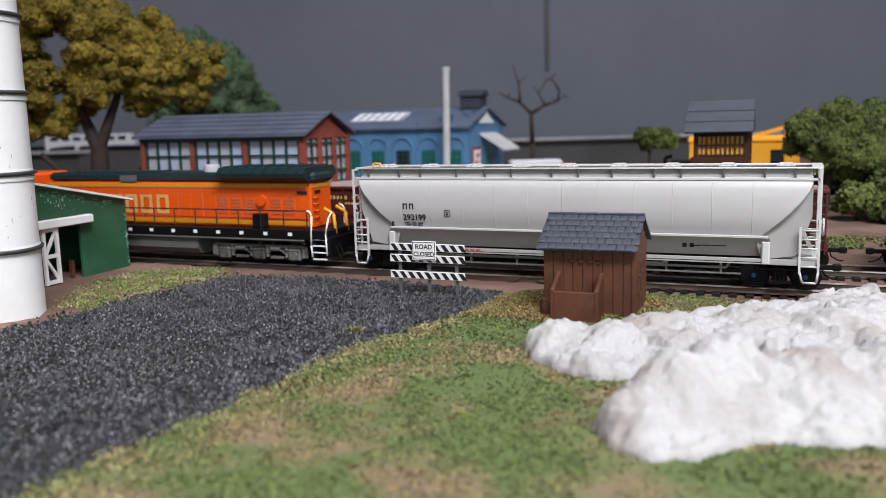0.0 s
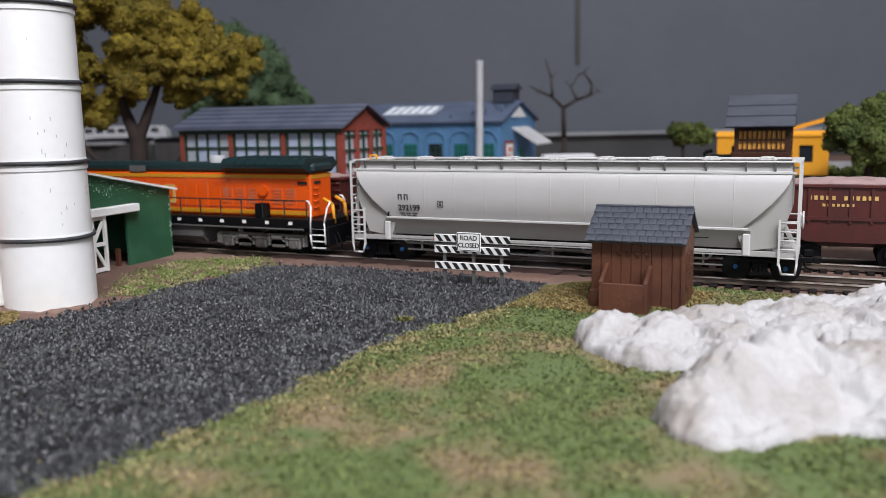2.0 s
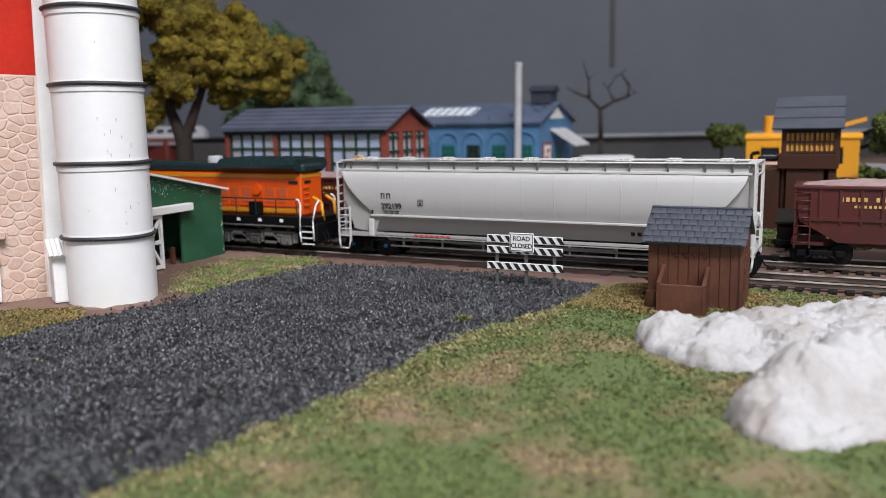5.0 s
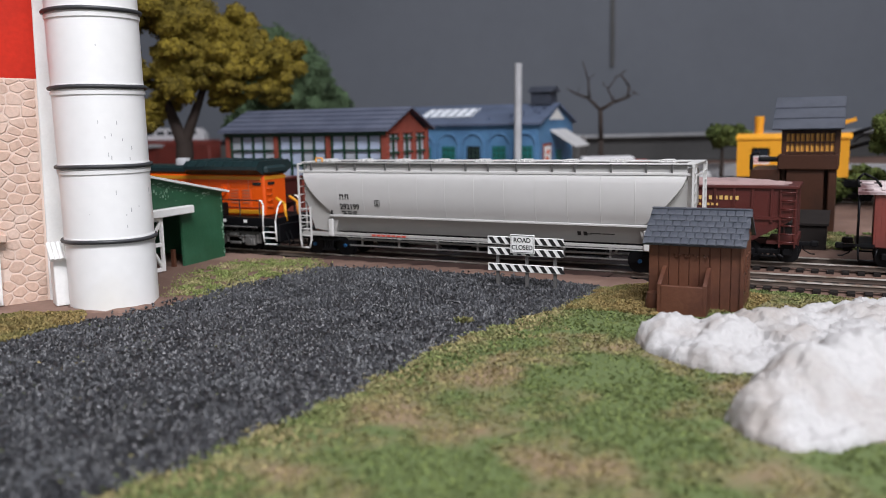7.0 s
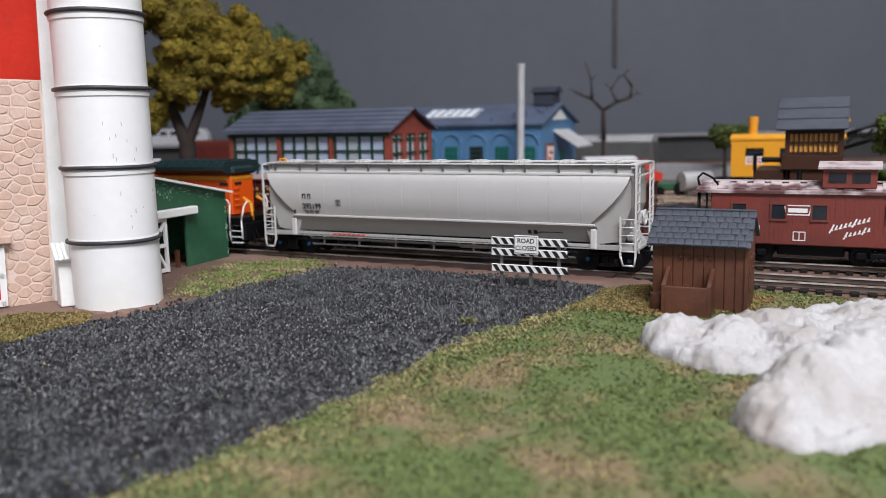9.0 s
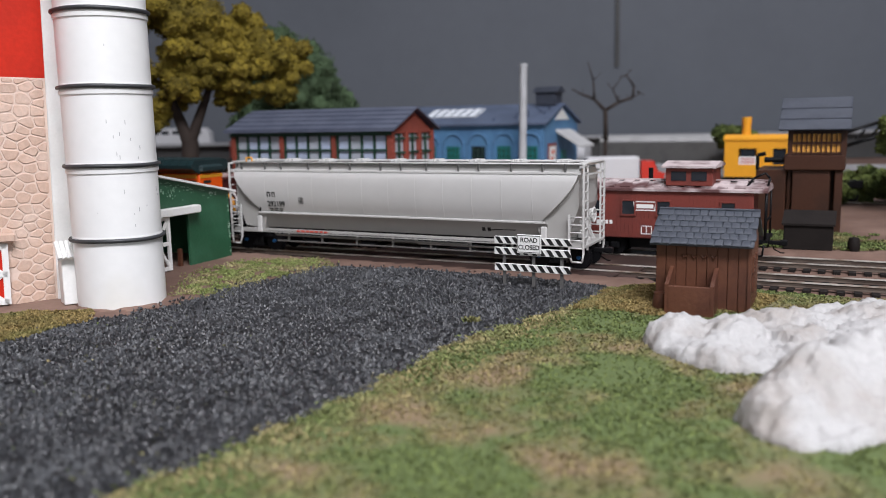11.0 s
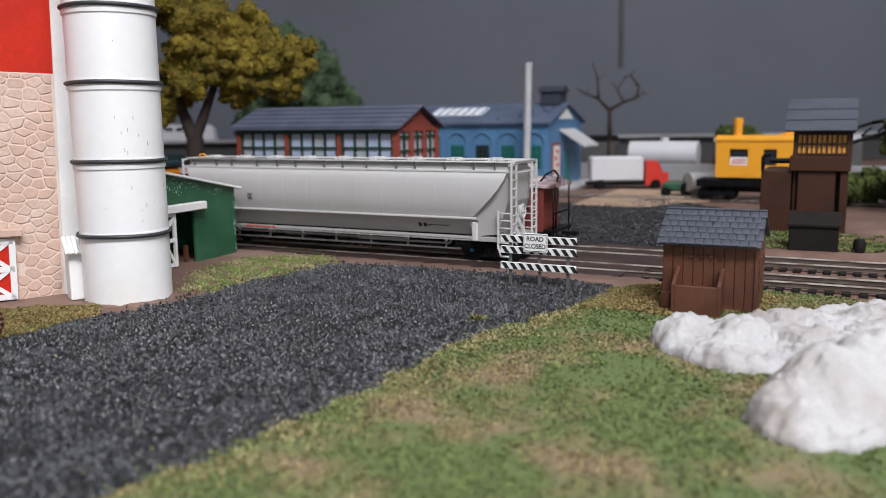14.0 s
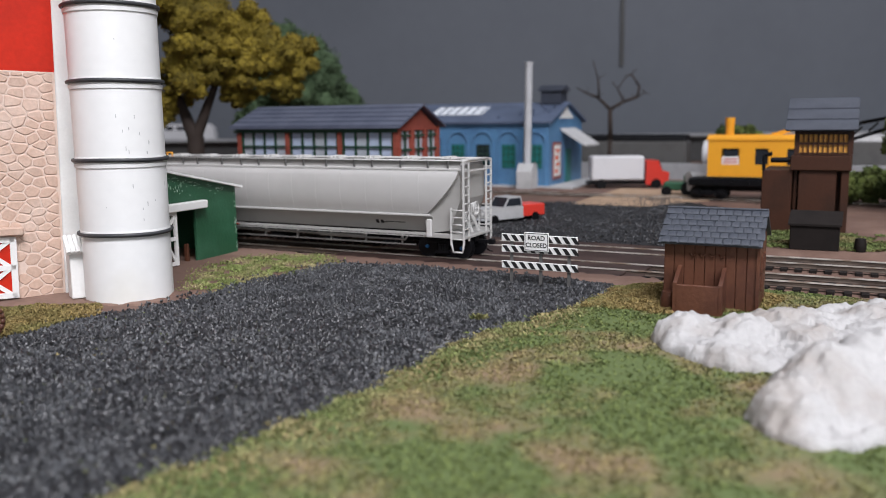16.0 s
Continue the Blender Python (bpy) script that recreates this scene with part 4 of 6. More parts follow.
def ore_car():
    t = thing("ore_hopper_car", mmpose(0, 0, 0), "brown red open ore hopper car with a heaped load", "wagon", "ore hopper train")
    bm = B()
    prism(bm, [(1, 36.5), (OL - 1, 36.5), (OL - 3, 21), (OL - 20, 11), (20, 11), (3, 21)], -14.2, 14.2, "y")
    part("body", bm, TUSCAN, t)
    bm = B()
    box(bm, OL / 2, 0, 36.9, OL, 30.5, 1.6, bevel=0.3)
    for sgn in (-1, 1):
        box(bm, OL / 2, sgn * 14.6, 22, OL - 10, 1.0, 1.6)
        for k in range(7):
            box(bm, 12 + (OL - 24) * k / 6, sgn * 14.5, 28, 1.2, 0.9, 16)
    part("ribs", bm, TUSCAN, t)
    for sgn in (-1, 1):
        for e in (0, 1):
            X = (lambda x: x) if e == 0 else (lambda x: OL - x)
            bm = B()
            for xx in (1.2, 8):
                box(bm, X(xx), sgn * 15.0, 22, 0.7, 0.7, 28)
            for k in range(7):
                rod(bm, (X(1.2), sgn * 15.2, 10.5 + k * 4), (X(8), sgn * 15.2, 10.5 + k * 4), 0.35, 6)
            part("ladder", bm, TUSCAN, t)
    for e in (0, 1):
        X = (lambda x: x) if e == 0 else (lambda x: OL - x)
        part("end_deck", box(B(), X(7), 0, 10, 14, 27, 1.4), TUSCAN, t)
        for sgn in (-1, 1):
            part("end_post", box(B(), X(2), sgn * 12, 20, 1, 1, 20), TUSCAN, t)
        part("end_beam", box(B(), X(0.6), 0, 11, 1.2, 29, 3), TUSCAN, t)
    part("centre_sill", box(B(), OL / 2, 0, 9, OL, 5, 3), TUSCAN, t)
    # heap
    bm = B()
    nx, ny = 22, 9
    g = [[bm.verts.new((2 + (OL - 4) * i / nx, -13 + 26 * j / ny, 37.0 + 3.2 * math.sin(math.pi * i / nx) ** 0.6 * math.sin(math.pi * j / ny) ** 0.6 + 0.9 * wobble(i, j, 0.55))) for j in range(ny + 1)] for i in range(nx + 1)]
    for i in range(nx):
        for j in range(ny):
            bm.faces.new((g[i][j], g[i + 1][j], g[i + 1][j + 1], g[i][j + 1]))
    part("ore_load", bm, ORE, t, "heaped pinkish grey ore")
    bm = B()
    for i in range(12):
        if i != 5:
            box(bm, 21 + i * 2.5, -14.45, 31.5, 1.5, 0.2, 1.9)
    for i in range(7):
        box(bm, 27 + i * 2.0, -14.45, 28.2, 1.2, 0.2, 1.2)
    part("lettering_bars", bm, GOLD_PRINT, t, "gold lettering bars")
    coupler(t, 0, -1)
    coupler(t, OL, 1)
    for x in (13, OL - 13):
        bogie(t, x, base=17)
    return t, [wheelset(t, x, 4.8, BLACK) for x in (4.5, 21.5, OL - 21.5, OL - 4.5)]


def caboose():
    t = thing("caboose", mmpose(0, 0, 0), "weathered red wooden caboose with cupola and end platforms", "wagon")
    L = 106.0
    part("body", box(B(), L / 2, 0, 22, L - 14, 29, 25, bevel=0.3), CABOOSE_RED, t)
    for k in range(45):
        part("board", box(B(), 9.1 + k * 2.04, -14.55, 22, 1.92, 0.25, 24), CABOOSE_RED, t)
    bm = prism(B(), [(-16, 34.2), (-16, 35.4), (-8, 37.6), (0, 38.3), (8, 37.6), (16, 35.4), (16, 34.2)], 0, L, "x")
    part("roof", bm, CABOOSE_ROOF, t)
    for k in range(13):
        part("roof_panel", box(B(), 4 + k * 8.1, -8.6, 37.6, 5, 11, 0.5, Matrix.Rotation(0.24, 4, "X")), CABOOSE_ROOF, t)
    part("roof_walk", box(B(), L / 2, 0, 39.2, L, 4, 0.6), CABOOSE_ROOF, t)
    bm = box(B(), 68.5, 0, 41.5, 23, 27, 9, bevel=0.3)
    part("cupola", bm, CABOOSE_RED, t)
    part("cupola_roof", prism(B(), [(-15.5, 46), (-15.5, 47), (0, 49), (15.5, 47), (15.5, 46)], 55, 82, "x"), CABOOSE_ROOF, t)
    bm = B()
    for x in (63.5, 73.5):
        box(bm, x, -13.7, 42, 7.4, 0.3, 4.6)
    part("cupola_window", bm, DARK_GLASS, t)
    for x in (20.5, 38.5, 56.5, 88):
        w = part("window", box(B(), x, -14.7, 25.5, 6.4, 0.4, 7), DARK_GLASS, t, "dark caboose window")
        bm = B()
        box(bm, x, -14.9, 21.6, 8, 1, 0.9)
        box(bm, x, -14.9, 29.3, 8, 0.8, 0.7)
        box(bm, x - 3.5, -14.9, 25.5, 0.7, 0.8, 7)
        box(bm, x + 3.5, -14.9, 25.5, 0.7, 0.8, 7)
        part("window_frame", bm, CABOOSE_RED, w)
    bm = B()
    box(bm, 47, -14.8, 28.6, 11, 0.25, 0.5)
    box(bm, 47, -14.8, 24.2, 11, 0.25, 0.5)
    box(bm, 47, -14.8, 26.3, 8.6, 0.25, 2.0)
    for d in (-1, 1):
        box(bm, 47 + d * 5.4, -14.8, 26.4, 0.5, 0.25, 4.2, Matrix.Rotation(d * 0.2, 4, "Y"))
    box(bm, 48, -14.8, 16, 5.4, 0.2, 0.4)
    box(bm, 48, -14.8, 12, 5.4, 0.2, 0.4)
    for d in (-2.6, 0, 2.6):
        box(bm, 48 + d, -14.8, 14, 0.4, 0.2, 4.2)
    for i in range(9):
        box(bm, 62 + i * 1.9, -14.8, 18 + i * 0.6, 0.7, 0.2, 2.4 if i % 5 else 4.6, Matrix.Rotation(0.45, 4, "Y"))
        box(bm, 62 + i * 1.9, -14.8, 17.2 + i * 0.6, 1.5, 0.2, 0.5, Matrix.Rotation(-0.3, 4, "Y"))
    for i in range(6):
        box(bm, 68 + i * 1.9, -14.8, 15 + i * 0.6, 0.7, 0.2, 2.0 if i % 4 else 3.8, Matrix.Rotation(0.45, 4, "Y"))
        box(bm, 68 + i * 1.9, -14.8, 14.4 + i * 0.6, 1.4, 0.2, 0.5, Matrix.Rotation(-0.3, 4, "Y"))
    for i in range(4):
        box(bm, 22.5 + i * 2.3, -14.8, 17.6, 1.5, 0.2, 2.0)
    part("lettering_bars", bm, WHITE, t, "white painted lettering shapes")
    bm = rod(B(), (46, 3, 38), (46, 3, 45), 1.2, 10)
    part("stove_pipe", bm, BLACK, t)
    for e in (0, 1):
        X = (lambda x: x) if e == 0 else (lambda x: L - x)
        bm = B()
        box(bm, X(5), 0, 10.4, 11, 29, 1.4)
        for sgn in (-1, 1):
            wire(bm, [(X(0.8), sgn * 13.5, 11), (X(0.8), sgn * 13.5, 35)], 0.5)
            wire(bm, [(X(9), sgn * 14.8, 9), (X(8), sgn * 15, 3.5), (X(1.5), sgn * 15, 3.5), (X(1), sgn * 14.6, 9)], 0.5)
        wire(bm, [(X(0.8), -13.5, 20), (X(0.8), 13.5, 20)], 0.5)
        wire(bm, [(X(0.8), -9, 36), (X(-0.4), -9, 41), (X(2), -9, 43.5), (X(7), -9, 41), (X(10), -9, 37)], 0.6)
        wire(bm, [(X(0.8), -9, 10), (X(0.8), -9, 36)], 0.5)
        part("end_platform", bm, BLACK, t)
        coupler(t, X(0), -1 if e == 0 else 1)
        bogie(t, X(22), base=18)
    bm = B()
    box(bm, L / 2, 0, 9.4, L - 4, 24, 1.6)
    box(bm, L / 2, -6, 6.5, 30, 9, 5, bevel=0.6)
    part("underframe", bm, BLACK, t)
    return t, [wheelset(t, x, 4.8, BLACK) for x in (13, 31, L - 31, L - 13)]


def crane_car():
    """Yellow work crane on a black flat car; x = 0 at the cab's rear."""
    t = thing("crane_car", mmpose(0, 0, 0), "yellow wrecking crane with round stack on a black flat car", "crane wagon")
    bm = box(B(), 43, 0, 14, 118, 28, 6, bevel=0.6)
    box(bm, 43, 0, 9, 100, 10, 5)
    for k in range(9):
        box(bm, -8 + k * 13, 0, 15.5, 2, 30, 4)
    part("flat_car", bm, BLACK, t)
    bm = B()
    # cab with arched rear window opening
    box(bm, 40, 13.4, 34, 82, 1.2, 30)
    for x0, x1 in ((-1, 10), (24, 36), (46, 60), (70, 81)):
        box(bm, (x0 + x1) / 2, -13.4, 34, x1 - x0, 1.2, 30)
    for x0, x1 in ((10, 24), (36, 46), (60, 70)):
        box(bm, (x0 + x1) / 2, -13.4, 24, x1 - x0, 1.2, 10)
        box(bm, (x0 + x1) / 2, -13.4, 45.5, x1 - x0, 1.2, 7)
    box(bm, -0.4, 0, 34, 1.2, 27, 30)
    box(bm, 80.6, 0, 34, 1.2, 27, 30)
    part("cab", bm, YELLOW, t)
    part("cab_roof", prism(B(), [(-15, 48.6), (-15, 50), (-6, 53), (6, 53), (15, 50), (15, 48.6)], -2, 83, "x"), YELLOW, t)
    part("stack", lathe(B(), [(3.6, 50), (3.4, 60), (3.9, 62), (3.9, 67)], 20, 14, 0), YELLOW, t)
    bm = box(B(), 17, -13.2, 31.5, 13.4, 0.5, 8)
    part("sign_plate", bm, WHITE, t)
    bm = B()
    for x in (17, 41, 65):
        box(bm, x, -12.4, 35.5, 11, 0.4, 14)
    part("window", bm, DARK_GLASS, t)
    bm = B()
    for x in (17,):
        for k in range(3):
            box(bm, x, -13.6, 28.6 + k * 2.4, 11, 0.3, 1.0)
    part("lettering_bars", bm, RED_PRINT, t)
    # boom to the right
    bm = B()
    for y in (-6, 6):
        wire(bm, [(70, y, 48), (112, y * 0.8, 62), (190, y * 0.4, 78)], 1.5, 6)
        wire(bm, [(78, y, 40), (120, y * 0.8, 54), (190, y * 0.4, 76)], 1.5, 6)
    for k in range(9):
        x = 84 + k * 11
        wire(bm, [(x, -6, 46 + k * 3.2), (x + 6, 6, 52 + k * 3.2)], 0.9, 5)
    part("boom", bm, BLACK, t, "black lattice boom")
    bm = box(B(), 66, 0, 58, 40, 6, 3, Matrix.Rotation(-0.28, 4, "Y"))
    part("boom_stay", bm, YELLOW, t)
    for x in (0, 84):
        bogie(t, x, base=20)
    return t, [wheelset(t, x, 4.8, BLACK) for x in (-10, 10, 74, 94)]


def far_coach(length, body, roof, label, window=True, tank=False):
    t = thing("far_wagon", mmpose(0, 0, 0), label, "wagon", "far train")
    if tank:
        bm = B()
        rod(bm, (4, 0, 28), (length - 4, 0, 28), 15, 24)
        rod(bm, (length / 2, 0, 40), (length / 2, 0, 47), 5, 16)
        part("tank", bm, body, t)
    else:
        part("body", box(B(), length / 2, 0, 27, length, 33, 32, bevel=2), body, t)
        part("roof", prism(B(), [(-16, 42.6), (-14, 47), (-6, 50), (6, 50), (14, 47), (16, 42.6)], 1, length - 1, "x"), roof, t)
        if window:
            for k in range(int(length / 16)):
                part("window", box(B(), 10 + k * 16, -16.7, 33, 11, 0.5, 8), DARK_GLASS, t)
    part("underframe", box(B(), length / 2, 0, 9, length - 6, 24, 4), BLACK, t)
    for x in (20, length - 20):
        bogie(t, x)
        wheelset(t, x - 10, 4.8, BLACK)
        wheelset(t, x + 10, 4.8, BLACK)
    return t


# ---- the farm: barn, silo, lean-to ----
BARN_TURN = 35.0


def barn():
    """Corner at the origin; the stone front runs towards minus x, the gable side towards plus y."""
    t = thing("barn", mmpose(-169, 347, -1, BARN_TURN, 0, 1.6), "barn with pinkish stone lower walls and red upper walls", "barn")
    w, d, h = 130.0, 110.0, 93.0
    part("stone_wall", box(B(), -w / 2, d / 2 + 1.0, h / 2, w, d, h), MORTAR, t)
    part("upper_wall", box(B(), -w / 2, d / 2 + 1.0, h + 40, w - 1, d, 80), BARN_RED, t)
    bm = box(B(), 5.4, 1.2, 86, 12.4, 2.4, 174, bevel=0.3)
    part("corner_panel", bm, WHITE, t, "white corner panel")
    # random rubble: rounded cells round scattered seeds
    rnd = random.Random(11)
    seeds = []
    for _ in range(5000):
        p = (rnd.uniform(-52, -2.2), rnd.uniform(-1, h + 1))
        if all(math.hypot((p[0] - q[0]) / 1.3, p[1] - q[1]) > 3.2 for q in seeds):
            seeds.append(p)
    for cx, cz in seeds:
        if -57 < cx < -18 and cz < 29:
            continue
        cell = [(-54, -0.5), (-1.6, -0.5), (-1.6, h - 0.4), (-54, h - 0.4)]
        for qx, qz in seeds:
            if (qx, qz) == (cx, cz) or math.hypot(qx - cx, qz - cz) > 22:
                continue
            nx, nz = (qx - cx) / 1.69, qz - cz
            mid = ((qx + cx) / 2 * nx + (qz + cz) / 2 * nz) - 0.2 * math.hypot(nx, nz)
            cut = []
            for (ax, az), (bx, bz) in zip(cell, cell[1:] + cell[:1]):
                da, db = ax * nx + az * nz - mid, bx * nx + bz * nz - mid
                if da <= 0:
                    cut.append((ax, az))
                if da * db < 0:
                    k = da / (da - db)
                    cut.append((ax + (bx - ax) * k, az + (bz - az) * k))
            cell = cut
            if len(cell) < 3:
                break
        if len(cell) < 3:
            continue
        soft = []
        for (ax, az), (bx, bz) in zip(cell, cell[1:] + cell[:1]):
            soft += [(ax * 0.84 + bx * 0.16, az * 0.84 + bz * 0.16), (ax * 0.16 + bx * 0.84, az * 0.16 + bz * 0.84)]
        mx, mz = sum(p[0] for p in soft) / len(soft), sum(p[1] for p in soft) / len(soft)
        bm = B()
        rings = []
        bulge = rnd.uniform(-0.15, 0.15)
        for k, y in ((1, 1.2), (0.97, 0.88 + bulge * 0.4), (0.84, 0.72 + bulge * 0.6)):
            rings.append([bm.verts.new((mx + (x - mx) * k, y, mz + (z - mz) * k)) for x, z in soft])
        for a_, b_ in zip(rings, rings[1:]):
            for i in range(len(soft)):
                bm.faces.new((a_[i], a_[(i + 1) % len(soft)], b_[(i + 1) % len(soft)], b_[i])).smooth = True
        bm.faces.new(rings[-1])
        part("stone", bm, STONE, t)
    # red door with white cross frame
    door = part("door", box(B(), -36.5, 0.2, 13.5, 34, 1.2, 25), BARN_RED, t, "red barn door with white cross bracing")
    bm = B()
    for x in (-20.0, -36.5, -53):
        box(bm, x, -0.6, 13.5, 2.4, 1.2, 25)
    for zz in (2.0, 13.5, 25.0):
        box(bm, -36.5, -0.6, zz, 34, 1.2, 2.2)
    for xc in (-28.2, -44.8):
        for zc in (7.8, 19.2):
            for a in (0.9, -0.9):
                box(bm, xc, -0.5, zc, 1.7, 0.9, 17, Matrix.Rotation(a, 4, "Y"))
    part("door_frame", bm, WHITE, door, "white door frame")
    part("lintel", box(B(), -36, -1.2, 28.4, 40, 4, 3.4, bevel=0.5), STONE, t)
    return t


barn()


def silo():
    t = thing("silo", mmpose(-139.5, 340.2, -1.5), "tall white cylindrical silo with dark bands", "silo")
    bm = B()
    rows = [(17.3, 0), (17.3, 1)]
    for z in (29.0, 58.4, 89.0, 118.0, 148.0):
        rows += [(17.3, z - 1.6), (17.3, z - 0.5), (17.5, z - 0.4), (17.5, z + 1.0), (17.3, z + 1.1), (17.3, z + 2.2)]
    rows += [(17.3, 174), (17.3, 175)]
    for k in range(1, 6):
        rows.append((17.3 * math.cos(k * 0.29), 175 + 17 * math.sin(k * 0.29)))
    lathe(bm, rows, 72)
    part("shell", bm, TIN_WHITE, t)
    for z in (28.8, 58.2, 88.8, 117.8, 147.8):
        bm = B()
        rings = []
        for i in range(64):
            a = 2 * math.pi * i / 64
            rings.append([bm.verts.new(((18 + 0.8 * math.cos(u)) * math.cos(a), (18 + 0.8 * math.cos(u)) * math.sin(a), z + 0.14 * math.sin(3 * a) + 0.8 * math.sin(u))) for u in [j * math.pi / 4 for j in range(8)]])
        for i in range(64):
            for j in range(8):
                bm.faces.new((rings[i][j], rings[(i + 1) % 64][j], rings[(i + 1) % 64][(j + 1) % 8], rings[i][(j + 1) % 8])).smooth = True
        part("band", bm, BAND, t, "dark cord band")
    for z in (56.0, 86.6, 115.6, 145.6):
        part("collar", lathe(B(), [(17.0, z - 0.9), (17.75, z - 0.7), (17.85, z + 0.9), (17.0, z + 1.2)], 64), TIN_WHITE, t, "white raised collar")
    bm = B()
    rnd = random.Random(4)
    for k in range(20):
        a = rnd.gauss(-0.8, 0.45)
        z = rnd.choice((rnd.uniform(30, 112), rnd.uniform(32, 48), rnd.uniform(60, 76)))
        box(bm, 17.32 * math.cos(a), 17.32 * math.sin(a), z, 0.12, 0.25, rnd.uniform(0.4, 1.8), Matrix.Rotation(a, 4, "Z"))
    part("scuff_marks", bm, CAR_GREY, t)["kind"] = "stuff"
    bm = B()
    ring = []
    for i in range(60):
        a = 2 * math.pi * i / 60
        ring.append((18.2 + 1.2 * math.sin(5 * a) + 0.8 * math.sin(11 * a + 1), a))
    vs = [[bm.verts.new((r * k * math.cos(a), r * k * math.sin(a), z)) for r, a in ring] for k, z in ((1.12, -0.5), (1.02, 1.6), (0.9, 2.2))]
    for a, b in zip(vs, vs[1:]):
        for i in range(60):
            bm.faces.new((a[i], a[(i + 1) % 60], b[(i + 1) % 60], b[i]))
    part("footing", bm, EARTH, t, "brown earth footing")
    return t


silo()
# feed chute between silo and barn
t = thing("feed_chute", mmpose(-158, 337, 0, 35), "white chute box with a small ribbed roof", "chute")
part("box_body", box(B(), 0, 2, 11, 9, 8, 22, bevel=0.3), WHITE, t)
for k in range(6):
    bm = B()
    rod(bm, (-5 + k * 1.9, -4.6, 19.4), (-5 + k * 1.9, 3, 25.4), 0.95, 8)
    part("roof_rib", bm, WHITE, t)


def lean_to():
    """Wall along local x from the far corner (0) to the near end; roof falls to the far corner."""
    far, near = Vector((-125, 459)), Vector((-152, 397))
    u = (near - far).normalized()
    t = thing("lean_to_shed", mmpose(far.x, far.y, -0.5, math.degrees(math.atan2(u.y, u.x))), "dark green lean-to shed with worn roof edge", "shed")
    # here plus x runs to the near end, minus y is away from the eye's left: the wall stands at y = 0, depth to minus y
    zt = lambda x: 36.0 + x * 0.205
    bm = prism(B(), [(0, 0), (33, 0), (33, 27), (68, 27), (68, zt(68)), (0, zt(0))], -1.4, 0, "y")
    part("wall", bm, GREEN_PAINT, t)
    part("end_wall", prism(B(), [(-1.4, 0), (-45, 0), (-45, 36), (-1.4, 36)], 0, 1.4, "x"), GREEN_PAINT, t)
    part("back_wall", prism(B(), [(0, 0), (68, 0), (68, zt(68)), (0, zt(0))], -46.4, -45, "y"), GREEN_PAINT, t)
    bm = prism(B(), [(-3, zt(-3)), (72, zt(72)), (72, zt(72) + 1.1), (-3, zt(-3) + 1.1)], -48, 3.0, "y")
    part("roof", bm, WHITE, t, "worn pale roof sheet")
    bm = B()
    rnd = random.Random(8)
    for k in range(40):
        x = rnd.uniform(10, 60)
        box(bm, x, 0.12, zt(x) - 1.6 - abs(rnd.gauss(0, 1.5)), rnd.uniform(0.4, 2.6), 0.12, rnd.uniform(0.15, 0.6))
    for k in range(46):
        x = rnd.choice((rnd.uniform(0.2, 1.4), rnd.gauss(48, 7)))
        z = rnd.uniform(2, zt(0) - 2) if x < 2 else zt(x) - abs(rnd.gauss(4, 2)) - 1.5
        box(bm, x, 0.1, z, rnd.uniform(0.2, 0.9), 0.12, rnd.uniform(0.3, 1.6))
    part("worn_paint", bm, WORN_GREEN, t)["kind"] = "stuff"
    part("lintel", box(B(), 49.6, 2.6, 29.5, 43, 4.2, 4.0, bevel=0.4), WHITE, t, "white lintel beam")
    gate = part("gate", box(B(), 47.5, 2.2, 13, 0.1, 0.1, 0.1), WHITE, t, "white braced gate leaf")
    bm = B()
    for x in (50.5, 58.5):
        box(bm, x, 2.0, 14, 1.6, 1.4, 27)
    for z in (1.6, 14, 26.6):
        box(bm, 54.5, 2.0, z, 8.6, 1.2, 1.8)
    for zc, a in ((7.6, 0.56), (20.4, -0.56)):
        box(bm, 54.5, 2.0, zc, 1.4, 1.0, 14.6, Matrix.Rotation(a, 4, "Y"))
    part("bracing", bm, WHITE, gate)
    part("post", box(B(), 36.5, -4, 4.5, 1.8, 1.8, 9), SHED_BROWN, t)
    return t


lean_to()
# cart wheel and tongue at the edge of the farm
t = thing("farm_cart", mmpose(-163, 270, 0.8, 40), "small brown wooden farm cart", "cart")
for y in (-6, 6):
    bm = B()
    ring = [(6 * math.cos(k * math.pi / 10), y, 6.5 + 6 * math.sin(k * math.pi / 10)) for k in range(21)]
    wire(bm, ring, 0.8)
    for k in range(0, 20, 4):
        wire(bm, [(0, y, 6.5), ring[k]], 0.5)
    part("wheel", bm, SHED_BROWN, t)
bm = box(B(), -8, 0, 12.5, 26, 11, 2, bevel=0.3)
part("bed", bm, SHED_BROWN, t)
part("axle", rod(B(), (0, -6.5, 6.5), (0, 6.5, 6.5), 0.7), SHED_BROWN, t)

# ---- barricade ----


